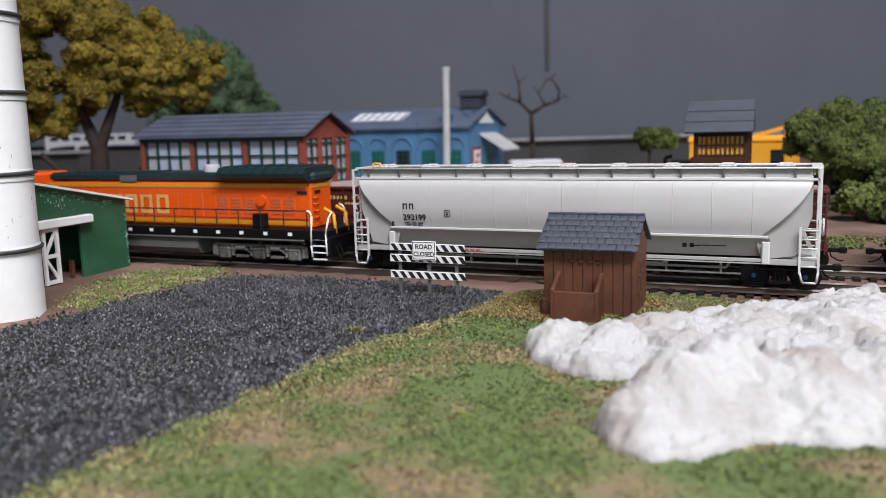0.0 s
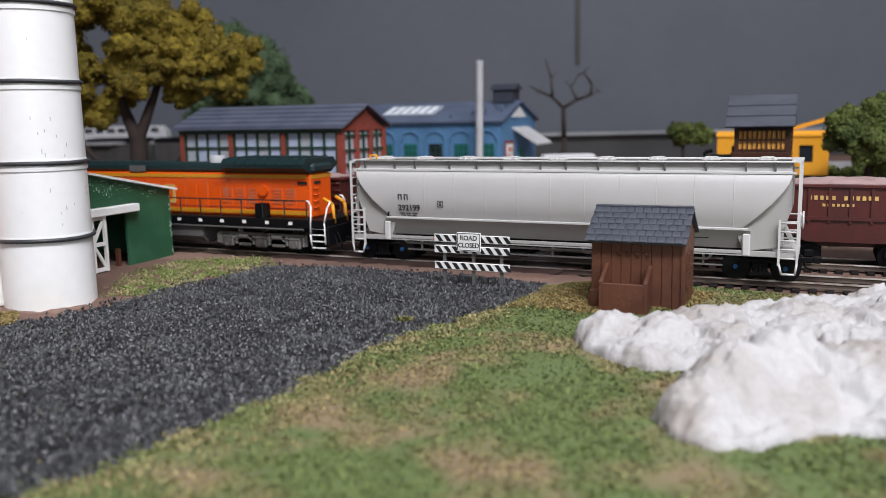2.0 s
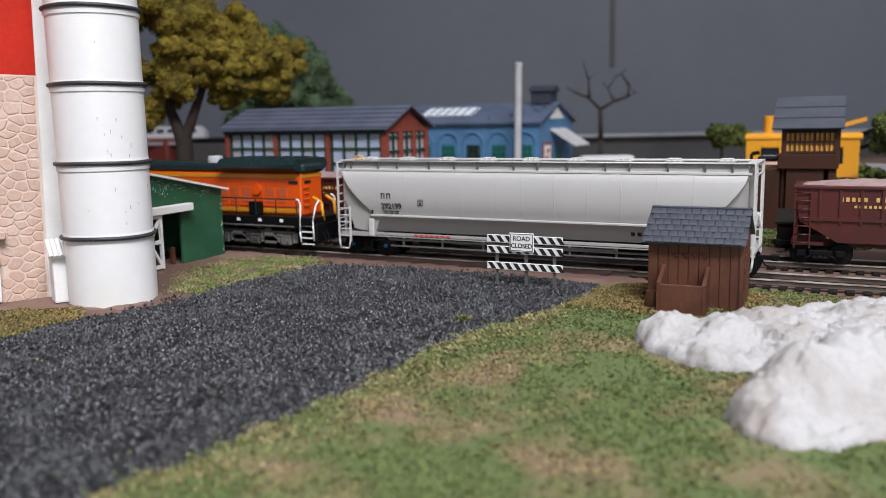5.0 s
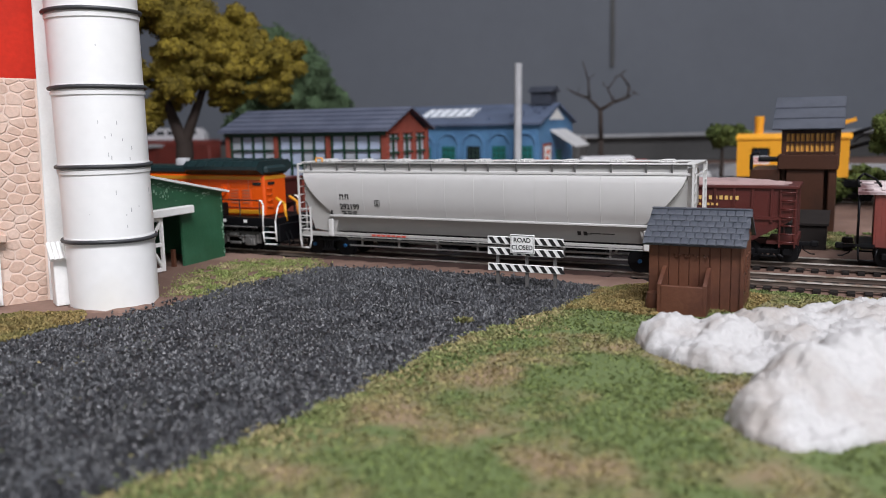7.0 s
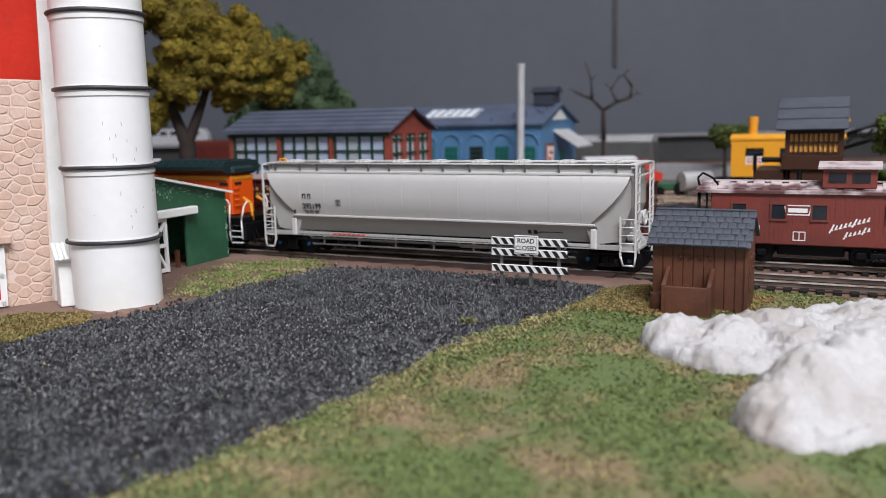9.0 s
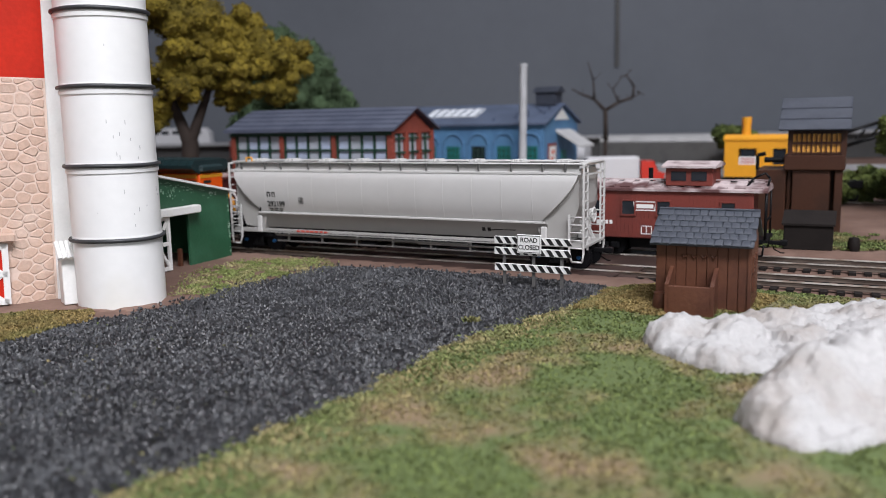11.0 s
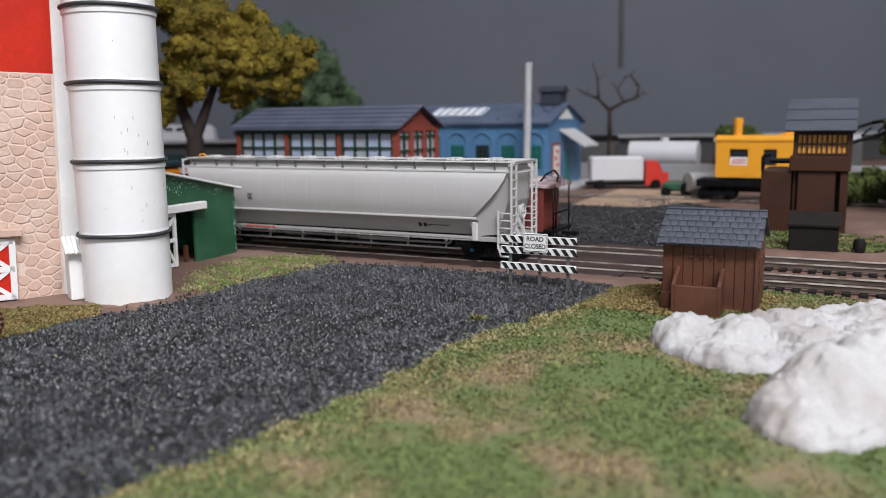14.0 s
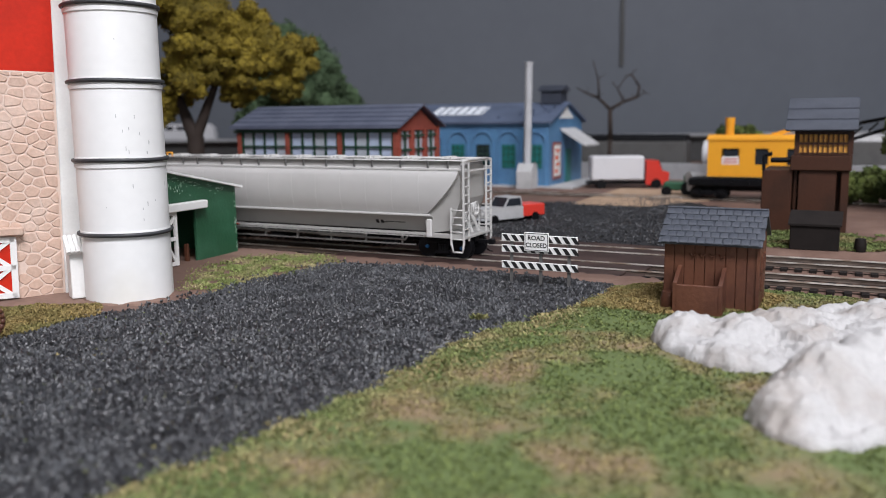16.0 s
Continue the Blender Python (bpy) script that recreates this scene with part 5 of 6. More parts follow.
def barricade():
    t = thing("road_barricade", mmpose(31.8, 352, -1.2, -25.8), "black and white striped road closed barricade in gravel", "barricade")
    for x in (-12.8, 0.6, 13.2):
        part("post", box(B(), x, 0.8, 11.2, 1.3, 0.8, 23), TANK_GREY, t)
    W = 34.0
    for z in (21.4, 16.6, 9.6):
        board = part("board", box(B(), 0, 0, z, W, 0.9, 3.2, bevel=0.12), WHITE, t, "white board with black diagonal stripes")
        for k in range(9):
            x = -W / 2 + 1.8 + k * 3.85
            bm = prism(B(), [(x - 1.4, z + 1.35), (x + 0.55, z + 1.35), (x + 2.5, z - 1.35), (x + 0.55, z - 1.35)], -0.56, -0.44, "y")
            part("stripe", bm, PRINT, board, "black diagonal stripe")
    sign = part("sign", box(B(), -0.8, -0.9, 20.2, 10.8, 0.7, 8.0, bevel=0.1), WHITE, t, "white sign with black rim and lettering")
    bm = B()
    for d in (-1, 1):
        box(bm, -0.8 + d * 5.0, -1.27, 20.2, 0.25, 0.06, 7.2)
        box(bm, -0.8, -1.27, 20.2 + d * 3.55, 10.2, 0.06, 0.25)
    part("rim", bm, PRINT, sign)
    for body, z in (("ROAD", 21.8), ("CLOSED", 18.7)):
        o = writing(body, 2.75, PRINT, sign, mmpose(-0.8, -1.3, z, 0, 90), stretch=0.93 if body == "CLOSED" else 1.0)
    return t


barricade()

# ---- small shed with bin ----


def yard_shed():
    t = thing("yard_shed", mmpose(93.0, 308.0, 0.2, -25.0) @ Matrix.Scale(0.985, 4), "small brown wooden shed with slate shingle roof", "shed")
    part("core", prism(B(), [(-13.6, 0), (13.6, 0), (13.6, 27), (0, 35), (-13.6, 27)], -15.8, 15.8, "x"), SHED_BROWN, t)
    n = 9
    for k in range(n):
        w = 32.6 / n
        part("plank", box(B(), -16.3 + w * (k + 0.5), -14.1, 13.6, w - 0.16, 1.0, 27.2, bevel=0.16), SHED_BROWN, t)
    for k in range(7):
        w = 28.4 / 7
        y = -14.2 + w * (k + 0.5)
        part("plank", box(B(), 16.2, y, 13.5 + (14.2 - abs(y)) * 0.28, 1.0, w - 0.35, 27 + (14.2 - abs(y)) * 0.56, bevel=0.18), SHED_BROWN, t)
    part("corner_board", box(B(), 16.6, -14.6, 13.2, 1.2, 1.2, 26.4), SHED_BROWN, t)
    for y, z in ((-3.5, 18.5), (-3.5, 11.5), (4.5, 18.5)):
        w = part("window", box(B(), 16.8, y, z, 0.5, 4.0, 4.6), DARK_GLASS, t, "small dark window opening")
        bm = B()
        for d in (-1, 1):
            box(bm, 17.0, y + d * 2.3, z, 0.6, 0.7, 5.8)
            box(bm, 17.0, y, z + d * 2.6, 0.6, 4.6, 0.7)
        part("window_frame", bm, SHED_BROWN, w)
    for sgn in (-1, 1):
        bm = prism(B(), [(sgn * 17.8, 26.0), (0, 36.6), (0, 37.4), (sgn * 18.2, 26.6)], -18.0, 18.0, "x")
        part("roof_slab", bm, SLATE, t)
    slope = Vector((0, -17.9, 26.5)) - Vector((0, 0, 37.3))
    ang = math.degrees(math.atan2(10.8, 17.9))
    first = None
    for r in range(6):
        k = (r + 0.75) / 6.2
        for c in range(12):
            x = -16.6 + c * 3.05 + (1.5 if r % 2 else 0) * 0.95
            if x > 17.4:
                continue
            rr = random.Random(r * 40 + c)
            m = mmpose(x + rr.uniform(-0.15, 0.15), slope.y * k, 37.6 + slope.z * k + 0.15, rr.uniform(-2, 2), ang - 5 + rr.uniform(-2, 1.5), 0)
            if first is None:
                bm = box(B(), 0, 0, 0, 2.85, 3.9, 0.5, bevel=0.14)
                first = part("shingle", bm, SLATE, t, m=m)
            else:
                share(first, t, m)
    part("ridge_cap", box(B(), 0, 0, 37.7, 36.2, 1.8, 0.8, bevel=0.25), SLATE, t)
    # bin in front with sloped cheeks
    bin_ = part("bin", box(B(), -2.4, -25.0, 6.4, 15.2, 1.2, 12.8, bevel=0.25), SHED_BROWN, t, "brown plank bin")
    for x in (-10.2, 5.4):
        bm = prism(B(), [(-25.6, 0), (-14.6, 0), (-14.6, 18), (-16, 18), (-25.6, 13.2)], x - 0.7, x + 0.7, "x")
        part("cheek", bm, SHED_BROWN, bin_)
    part("bin_fill", box(B(), -2.4, -19.6, 5, 14, 10, 9), SHED_BROWN, bin_)
    part("side_keg", lathe(B(), [(2.6, 0), (3.2, 3), (3.2, 5.5), (2.6, 8.4)], 16, -13.6, -17.2), SHED_BROWN, t)
    bm = B()
    for k in range(4):
        wire(bm, [(-7 + k * 3.4, -14.8, 22.6), (-6 + k * 3.4, -15.2, 21.4), (-4.8 + k * 3.4, -14.8, 22.6)], 0.3)
    part("hooks", bm, SHED_BROWN, t)
    return t


yard_shed()

# ---- plaster rocks ----


def facet(x, y, scale, seed, cone):
    """Tilted planes round scattered cell centres; the highest one shows, so flat faces meet in creases."""
    p = Vector((x * scale, y * scale, seed))
    best = -9.0
    for q in noise.voronoi(p)[1]:
        a = noise.cell_vector(q * 37.1)
        d = p - q
        best = max(best, a.z * 0.7 + (a.x - 0.5) * 1.3 * d.x + (a.y - 0.5) * 1.3 * d.y - cone * math.hypot(d.x, d.y))
    return best


def rock(name, outline, peaks, seed, label):
    xs, ys = [p[0] for p in outline], [p[1] for p in outline]
    x0, x1, y0, y1 = min(xs) - 2, max(xs) + 2, min(ys) - 2, max(ys) + 2
    st = 0.7
    nx, ny = int((x1 - x0) / st), int((y1 - y0) / st)
    segs = list(zip(outline, outline[1:] + outline[:1]))

    def rim(x, y):
        best = 1e9
        for (ax, ay), (bx, by) in segs:
            dx, dy = bx - ax, by - ay
            k = min(max(((x - ax) * dx + (y - ay) * dy) / (dx * dx + dy * dy), 0), 1)
            best = min(best, math.hypot(x - ax - k * dx, y - ay - k * dy))
        return best

    grid, vs = {}, []
    for j in range(ny + 1):
        for i in range(nx + 1):
            x, y = x0 + i * st, y0 + j * st
            jx, jy = x + 2.2 * wobble(x, y, 0.13, seed), y + 2.2 * wobble(x, y, 0.13, seed + 4)
            if not inside(outline, jx, jy):
                continue
            d = rim(jx, jy)
            h = 3 + max(p[2] * math.exp(-((x - p[0]) ** 2 + (y - p[1]) ** 2) / (2 * p[3] ** 2)) for p in peaks)
            n2 = wobble(x, y, 0.16, seed + 2)
            wx, wy = x + 3 * wobble(x, y, 0.08, seed + 6), y + 3 * wobble(x, y, 0.08, seed + 8)
            slab = facet(wx, wy, 0.062, seed, 0.5) * 6.4 + facet(wx, wy, 0.16, seed + 5, 0.7) * 2.8
            fine = noise.fractal(Vector((x * 0.3, y * 0.3, seed)), 0.8, 2.1, 4)
            z = h * (1 - math.exp(-d / 3.4)) * 0.86 + min(d * 0.35, 1) * (slab - 2.2 + 0.8 * n2 + 0.9 * fine + 0.22 * wobble(x, y, 0.75, seed))
            grid[i, j] = len(vs)
            vs.append((x / 1000, y / 1000, (max(z, -1.0) + 0.3) / 1000))
    fs = [(grid[i, j], grid[i + 1, j], grid[i + 1, j + 1], grid[i, j + 1]) for i, j in grid if (i + 1, j) in grid and (i + 1, j + 1) in grid and (i, j + 1) in grid]
    me = bpy.data.meshes.new(name)
    me.from_pydata(vs, [], fs)
    bmx = bmesh.new()
    bmx.from_mesh(me)
    rimv = [e for e in bmx.edges if e.is_boundary]
    out = bmesh.ops.extrude_edge_only(bmx, edges=rimv)
    for v in out["geom"]:
        if isinstance(v, bmesh.types.BMVert):
            v.co.z = -0.0025
    bmesh.ops.recalc_face_normals(bmx, faces=bmx.faces[:])
    for f in bmx.faces:
        f.smooth = True
    bmx.to_mesh(me)
    bmx.free()
    me.materials.append(ROCK)
    return tagged(new(name, me), label, "rock", "plaster rocks")


rock("rock", [(58, 262), (61, 246), (68, 232), (80, 225), (100, 226), (140, 228), (200, 232), (240, 262), (236, 300), (200, 312), (160, 305), (128, 296), (108, 283), (86, 276), (68, 276)],
     [(67, 260, 8.5, 7), (84, 252, 5, 8), (106, 256, 3.6, 12), (138, 262, 4, 13), (160, 268, 5.6, 14), (188, 270, 5.8, 18), (215, 268, 5, 20)], 3.1, "long low white plaster rock outcrop on the grass")
rock("rock", [(64, 190), (66, 178), (72, 172), (82, 170), (92, 175), (98, 178), (125, 171), (170, 172), (185, 200), (170, 226), (130, 230), (95, 226), (78, 214), (70, 200)],
     [(74, 190, 8, 8), (86, 197, 13, 9), (101, 202, 15, 10), (122, 204, 13, 12), (152, 200, 11, 16)], 7.7, "white plaster rock boulder with grey-brown stain and painted shade")

# ---- brown coaling tower ----


def tower():
    t = thing("coaling_tower", rail_pose(37, 150, -0.2, 0) @ Matrix.Diagonal((0.9, 1, 1, 1)), "dark brown railway tower with lattice windows and plank roof", "tower")
    W, D = 53.0, 44.0
    part("base_block", box(B(), 9.5, D / 2, 19, 19, D, 38, bevel=0.4), TOWER_BROWN, t)
    part("back_block", box(B(), 36, D / 2 + 4, 19, 34, D - 8, 38, bevel=0.4), TOWER_BROWN, t)
    part("panel", box(B(), 34.5, 1.5, 19.5, 23, 3, 37, bevel=0.4), TOWER_BROWN, t)
    part("leg", box(B(), 51, 4, 19, 5, 8, 38, bevel=0.6), TOWER_BROWN, t)
    part("leg", box(B(), 21, 6, 19, 2.4, 5, 38, bevel=0.3), TOWER_BROWN, t)
    part("bin_band", box(B(), 36, D / 2 - 3, 42.5, 37, D - 2, 9, bevel=0.5), TOWER_BROWN, t)
    bm = B()
    wire(bm, [(1, -1, 38), (1, -1, 47), (6, -1, 48)], 1.2, 8)
    wire(bm, [(5, 2, 44), (18, 2, 44)], 1.6, 8)
    part("spout_pipe", bm, BLACK, t)
    cab = part("lattice_cab", box(B(), 37, D / 2 - 2, 61, 33, D - 8, 1.4), TOWER_BROWN, t)
    for x in (20.5, 53.5):
        for y in (1.5, D - 6):
            part("cab_post", box(B(), x, y, 54, 2.2, 2.2, 15), TOWER_BROWN, cab)
    for z in (48, 54, 60):
        part("lattice_rail", box(B(), 37, 1.5, z, 30.8, 1.2, 1.3), TOWER_BROWN, cab)
    for k in range(11):
        part("lattice_bar", box(B(), 22 + k * 3.0, 0.9, 54, 0.7 if k % 2 else 1.0, 0.8, 13), TOWER_BROWN, cab)
    part("amber_pane", box(B(), 37, 2.6, 54, 31, 0.8, 12.5), AMBER, cab, "amber plastic window backing")
    part("cab_back", box(B(), 37, D - 5, 54, 33, 1.5, 13), TOWER_BROWN, cab)
    roof = part("roof", prism(B(), [(-5, 61.4), (D / 2 - 2, 80), (D + 1, 61.4)], 14.5, 56.5, "x"), ROOF_DARK, t, "dark blue-grey plank roof")
    sl = math.degrees(math.atan2(18.6, D / 2 + 3))
    for k in range(3):
        f = (k + 0.5) / 3
        y, z = -5 + (D / 2 + 3) * f, 61.4 + 18.6 * f
        part("roof_plank", box(B(), 0, 0, 0, 43.5, 11.4, 1.0, bevel=0.2), ROOF_DARK, roof, m=mmpose(35.5, y, z + 0.6, 0, sl - 3))
    return t


tower()
t = thing("coal_box", rail_pose(59, 80, 0), "dark coal box with sloped lid beside the track", "box")
part("box_body", box(B(), 12, 8, 6.5, 24, 15, 13, bevel=0.4), TIE, t)
part("lid", prism(B(), [(-0.6, 13), (16.6, 18.5), (16.6, 19.6), (-0.6, 14.1)], -1, 25, "x"), TIE, t)
solid("barrel", lathe(B(), [(2.4, 0), (3, 2.5), (3, 5), (2.4, 7.6)], 18), TIE, rail_pose(93, 84, -0.5), "small dark wooden barrel on the ground", "barrel")

# ---- red brick building with long windows ----


def red_building():
    t = thing("red_building", rail_pose(-338, 112, -0.5), "long red building with green-framed windows and blue-grey roof", "building")
    L, D, H = 141.0, 64.0, 66.5
    part("floor_slab", box(B(), L / 2, D / 2, 0.8, L, D, 1.6), CONCRETE, t)
    part("base_wall", box(B(), L / 2, 1, 16, L, 2, 30), BRICK_RED, t)
    part("back_wall", box(B(), L / 2, D - 1, H / 2, L, 2, H), BRICK_RED, t)
    part("end_wall", box(B(), 1, D / 2, H / 2, 2, D, H), BRICK_RED, t)
    for x in (2, 47, 93, 139):
        part("pillar", box(B(), x, 1, 48, 3.2, 2.6, 37), BRICK_RED, t)
    # Dark frame green on this beam also paints in the eave's shadow.
    part("shaded_head_beam", box(B(), L / 2, 1, H - 2, L, 2.8, 4), GREEN_FRAME, t)
    for i, x0 in enumerate((4.5, 49.5, 95.5)):
        w = part("window", box(B(), x0 + 20.5, 1.6, 31.5, 41, 1.4, 1.4), GREEN_FRAME, t)
        for c in range(4):
            for r in range(3):
                part("pane", box(B(), x0 + 5.2 + c * 10.2, 2.4, 36.5 + r * 10.6, 8.6, 0.4, 9.4), PANE_BLUE if (i + c) % 3 else PANE, w)
        bm = B()
        for c in range(5):
            box(bm, x0 + 0.1 + c * 10.2, 1.4, 47.5, 1.3, 1.4, 33)
        for r in range(4):
            box(bm, x0 + 20.5, 1.4, 31.2 + r * 10.6, 41, 1.4, 1.2)
        part("window_frame", bm, GREEN_FRAME, w, "dark green glazing bars")
    # gable end towards plus x
    part("gable_base", box(B(), L - 1, D / 2, 16, 2, D, 30), BRICK_RED, t)
    for y in (2, 22, 42, D - 2):
        part("gable_pillar", box(B(), L - 0.8, y, 47, 2.6, 4, 36), BRICK_RED, t)
    for y in (12, 32, 52):
        w = part("gable_window", box(B(), L - 1, y, 31.5, 1.2, 16, 1.4), GREEN_FRAME, t)
        part("pane", box(B(), L - 2, y, 47, 0.4, 15, 32), PANE, w)
        bm = B()
        for z in (40, 50, 60):
            box(bm, L - 0.8, y, z, 1.2, 16, 1.4)
        box(bm, L - 0.8, y, 47, 1.2, 1.4, 32)
        part("window_frame", bm, GREEN_FRAME, w)
    part("gable_head", prism(B(), [(0, H - 3), (D, H - 3), (D / 2, 80)], L - 2.5, L - 0.2, "x"), BRICK_RED, t)
    for sgn, y0, y1 in ((1, -4, D / 2), (-1, D + 4, D / 2)):
        roof = part("roof", prism(B(), [(y0, H - 1.2), (y1, 81), (y1, 82.4), (y0, H + 0.4)], -4, L + 4, "x"), ROOF_HALL, t)
        if sgn > 0:
            for k in range(5):
                f = (k + 0.1) / 5
                part("roof_course", box(B(), L / 2, y0 + (y1 - y0) * f, H + 0.6 + 15.6 * f, L + 8, 1.2, 0.9), ROOF_HALL, roof)
    part("awning", box(B(), L + 14, 20, 30, 26, 40, 2), RED_GLOSS, t, "reddish loading canopy")
    part("awning_post", box(B(), L + 24, 3, 15, 2, 2, 30), BRICK_RED, t)
    return t


red_building()


def blue_building():
    t = thing("blue_building", rail_pose(-193, 415, -0.5), "blue workshop building with arched wall panels and skylight roof", "building")
    L, D, H = 185.0, 112.0, 66.5
    part("wall", box(B(), -L / 2, D / 2, H / 2, L, D, H), BLUE_WALL, t)
    part("gable", prism(B(), [(0, H - 0.5), (D, H - 0.5), (D / 2, 84.5)], -L, 0, "x"), BLUE_WALL, t)
    for k in range(6):
        x = -14.5 - k * 29
        bm = B()
        pts = [(x + 11 * math.cos(a), -0.8, 46 + 11 * math.sin(a)) for a in [i * math.pi / 10 for i in range(11)]]
        wire(bm, pts, 1.3, 6)
        for d in (-11, 11):
            box(bm, x + d, -0.6, 23, 2.4, 1.6, 46)
        part("arch", bm, BLUE_WALL, t)
        w = part("window", box(B(), x, -0.3, 32, 15, 0.8, 24), TEAL if k != 2 else DARK_GLASS, t, "teal window panel")
        bm = B()
        for d in (-5, 0, 5):
            box(bm, x + d, -0.9, 32, 0.8, 0.6, 24)
        for z in (26, 34, 40):
            box(bm, x, -0.9, z, 15, 0.6, 0.8)
        part("window_frame", bm, GREEN_FRAME, w)
    for sgn, y0 in ((1, -5), (-1, D + 5)):
        part("roof", prism(B(), [(y0, H - 1), (D / 2, 86), (D / 2, 87.5), (y0, H + 0.8)], -L - 3, 4, "x"), ROOF_BLUE, t, "blue-grey slate roof")
    ang = math.degrees(math.atan2(19.5, D / 2 + 5))
    part("skylight", box(B(), 0, 0, 0, 62, 26, 1.0), SKYLIGHT, t, "skylight with its white glare put into the colour", mmpose(-112, 28, 79.2, 0, ang))
    bm = B()
    for k in range(7):
        box(bm, -30 + k * 10, 0, 0.8, 1.0, 26, 0.8)
    part("skylight_bar", bm, ROOF_BLUE, t, m=mmpose(-112, 28, 79.3, 0, ang))
    bm = B()
    rnd = random.Random(2)
    for k in range(10):
        x, f = rnd.uniform(-60, -4), rnd.uniform(0.15, 0.85)
        box(bm, x, -5 + 50 * f, 68 + 18 * f, 2.4, 2.4, 2.4)
    part("roof_vents", bm, ROOF_BLUE, t)["kind"] = "stuff"
    cup = part("cupola", box(B(), -14, D / 2, 93, 22, 22, 15), ROOF_DARK, t, "small roof cupola")
    part("cupola_roof", prism(B(), [(-14, 99), (14, 99), (3, 105), (-3, 105)], -28, 0, "x"), ROOF_DARK, cup, m=mmpose(0, D / 2, 0))
    # gable end
    part("gable_vent", prism(B(), [(32, 70), (80, 70), (56, 82)], 0, 0.8, "x"), WHITE, t, "white gable ornament")
    sign = part("poster", box(B(), 0.6, 24, 27, 0.8, 26, 38), BRICK_RED, t, "white poster in a red frame")
    part("sheet", box(B(), 1.1, 24, 27, 0.4, 20, 32), WHITE, sign)
    bm = B()
    for k in range(4):
        box(bm, 1.4, 21 + (k % 2) * 4, 16 + k * 7, 0.2, 9, 4)
    part("poster_shapes", bm, LOCO_ORANGE, sign)
    part("door", box(B(), 0.6, 62, 20, 0.8, 18, 36), TEAL, t)
    part("canopy", prism(B(), [(0, 58), (27, 41), (27, 42.6), (0, 60)], 36, 88, "y"), CONCRETE, t, "pale sloping canopy")
    part("platform", box(B(), 14, D / 2, 1, 28, D + 20, 2.4), CONCRETE, t, "pale concrete step")
    part("platform", box(B(), -L / 2, -4, 1, L, 8, 2.4), CONCRETE, t)
    return t


blue_building()
t = thing("metal_stack", rail_pose(-209, 396, -0.5), "tall grey metal exhaust stack on a box base", "chimney")
part("pipe", rod(B(), (0, 0, 22), (1.5, 0, 124), 3.7, 20), ALU, t)
part("cap", rod(B(), (1.5, 0, 122.5), (1.55, 0, 125.5), 4.1, 20), ALU, t)
part("housing", prism(B(), [(-9, 0), (9, 0), (9, 18), (4, 26), (-4, 26), (-9, 18)], -8, 8, "x"), CONCRETE, t)


t = thing("parked_bus", mmpose(-452, 1345, 39), "long white bus parked on the back ledge", "bus")
part("body", prism(B(), [(-68, 4), (-68, 25), (-64, 28), (58, 28), (66, 20), (68, 4)], -11, 11, "y"), VAN_WHITE, t)
for k in range(7):
    part("side_window", box(B(), -54 + k * 17, 0, 21, 12, 22.6, 6), DARK_GLASS, t)
for x in (-42, 44):
    for y in (-10, 10):
        part("wheel", rod(B(), (x, y - 1.4, 5), (x, y + 1.4, 5), 5, 16), BLACK, t)

# ---- trees ----


def leaves(name, lobes, material, size, count, seed, m, label, trunk, lumpy=0.0):
    t = thing("tree", m, label, "tree")
    rnd = random.Random(seed)
    bm = B()
    for a, b, r0, r1 in trunk:
        rod(bm, a, b, r0, 8, r1)
    part("trunk", bm, BARK, t)
    small = []
    for lx, ly, lz, r, sq in lobes:
        for _ in range(13):
            d = Vector((rnd.gauss(0, 1), rnd.gauss(0, 0.8) - 0.35, rnd.gauss(0, 1))).normalized()
            k = r * rnd.uniform(0.5, 0.72 + lumpy)
            small.append((lx + d.x * k, ly + d.y * k, lz + d.z * k * sq, r * rnd.uniform(0.22, 0.4), sq))
    lumps = [(a, b, c, r * 0.72, q) for a, b, c, r, q in lobes] + small
    core = B()
    vs, fs = [], []
    total = sum(l[3] ** 2 for l in lumps)
    for lx, ly, lz, r, sq in lumps:
        at, off = Vector((lx, ly, lz)), Vector((lz, lx, ly)) * 0.13

        def swell(d):
            return 0.86 + 0.3 * noise.noise(d * 1.9 + off) + 0.2 * noise.noise(d * 4.6 + off)

        made = bmesh.ops.create_icosphere(core, subdivisions=3, radius=1.0)["verts"]
        for v in made:
            d = v.co.normalized()
            k = r * swell(d) * 0.93
            v.co = at + Vector((d.x * k, d.y * k, d.z * k * sq))
        for _ in range(int(count * r * r / total)):
            d = Vector((rnd.gauss(0, 1), rnd.gauss(0, 1) - 0.3, rnd.gauss(0, 1))).normalized()
            k = r * swell(d) * rnd.uniform(0.9, 1.07)
            p = at + Vector((d.x * k, d.y * k, d.z * k * sq))
            n = (d + Vector((rnd.gauss(0, 0.6), rnd.gauss(0, 0.6), rnd.gauss(0, 0.6)))).normalized()
            a = n.orthogonal().normalized()
            b = n.cross(a)
            w = size * rnd.uniform(0.5, 1.2)
            turn = rnd.uniform(0, 6.3)
            c, s = math.cos(turn), math.sin(turn)
            u, v = (a * c + b * s) * w, (b * c - a * s) * w
            o = len(vs)
            for q in (p - u - v * 0.5, p + u * 0.4 - v, p + u + v * 0.6, p - u * 0.5 + v):
                vs.append(tuple(q * 0.001))
            fs.append((o, o + 1, o + 2, o + 3))
    for f in core.faces:
        f.smooth = True
    part("inner_foliage", core, material, t, "dense foam inside the crown")["kind"] = "stuff"
    me = bpy.data.meshes.new("crown")
    me.from_pydata(vs, [], fs)
    me.materials.append(material)
    cr = new("crown", me)
    cr.parent = t
    cr["kind"] = "stuff"
    return t


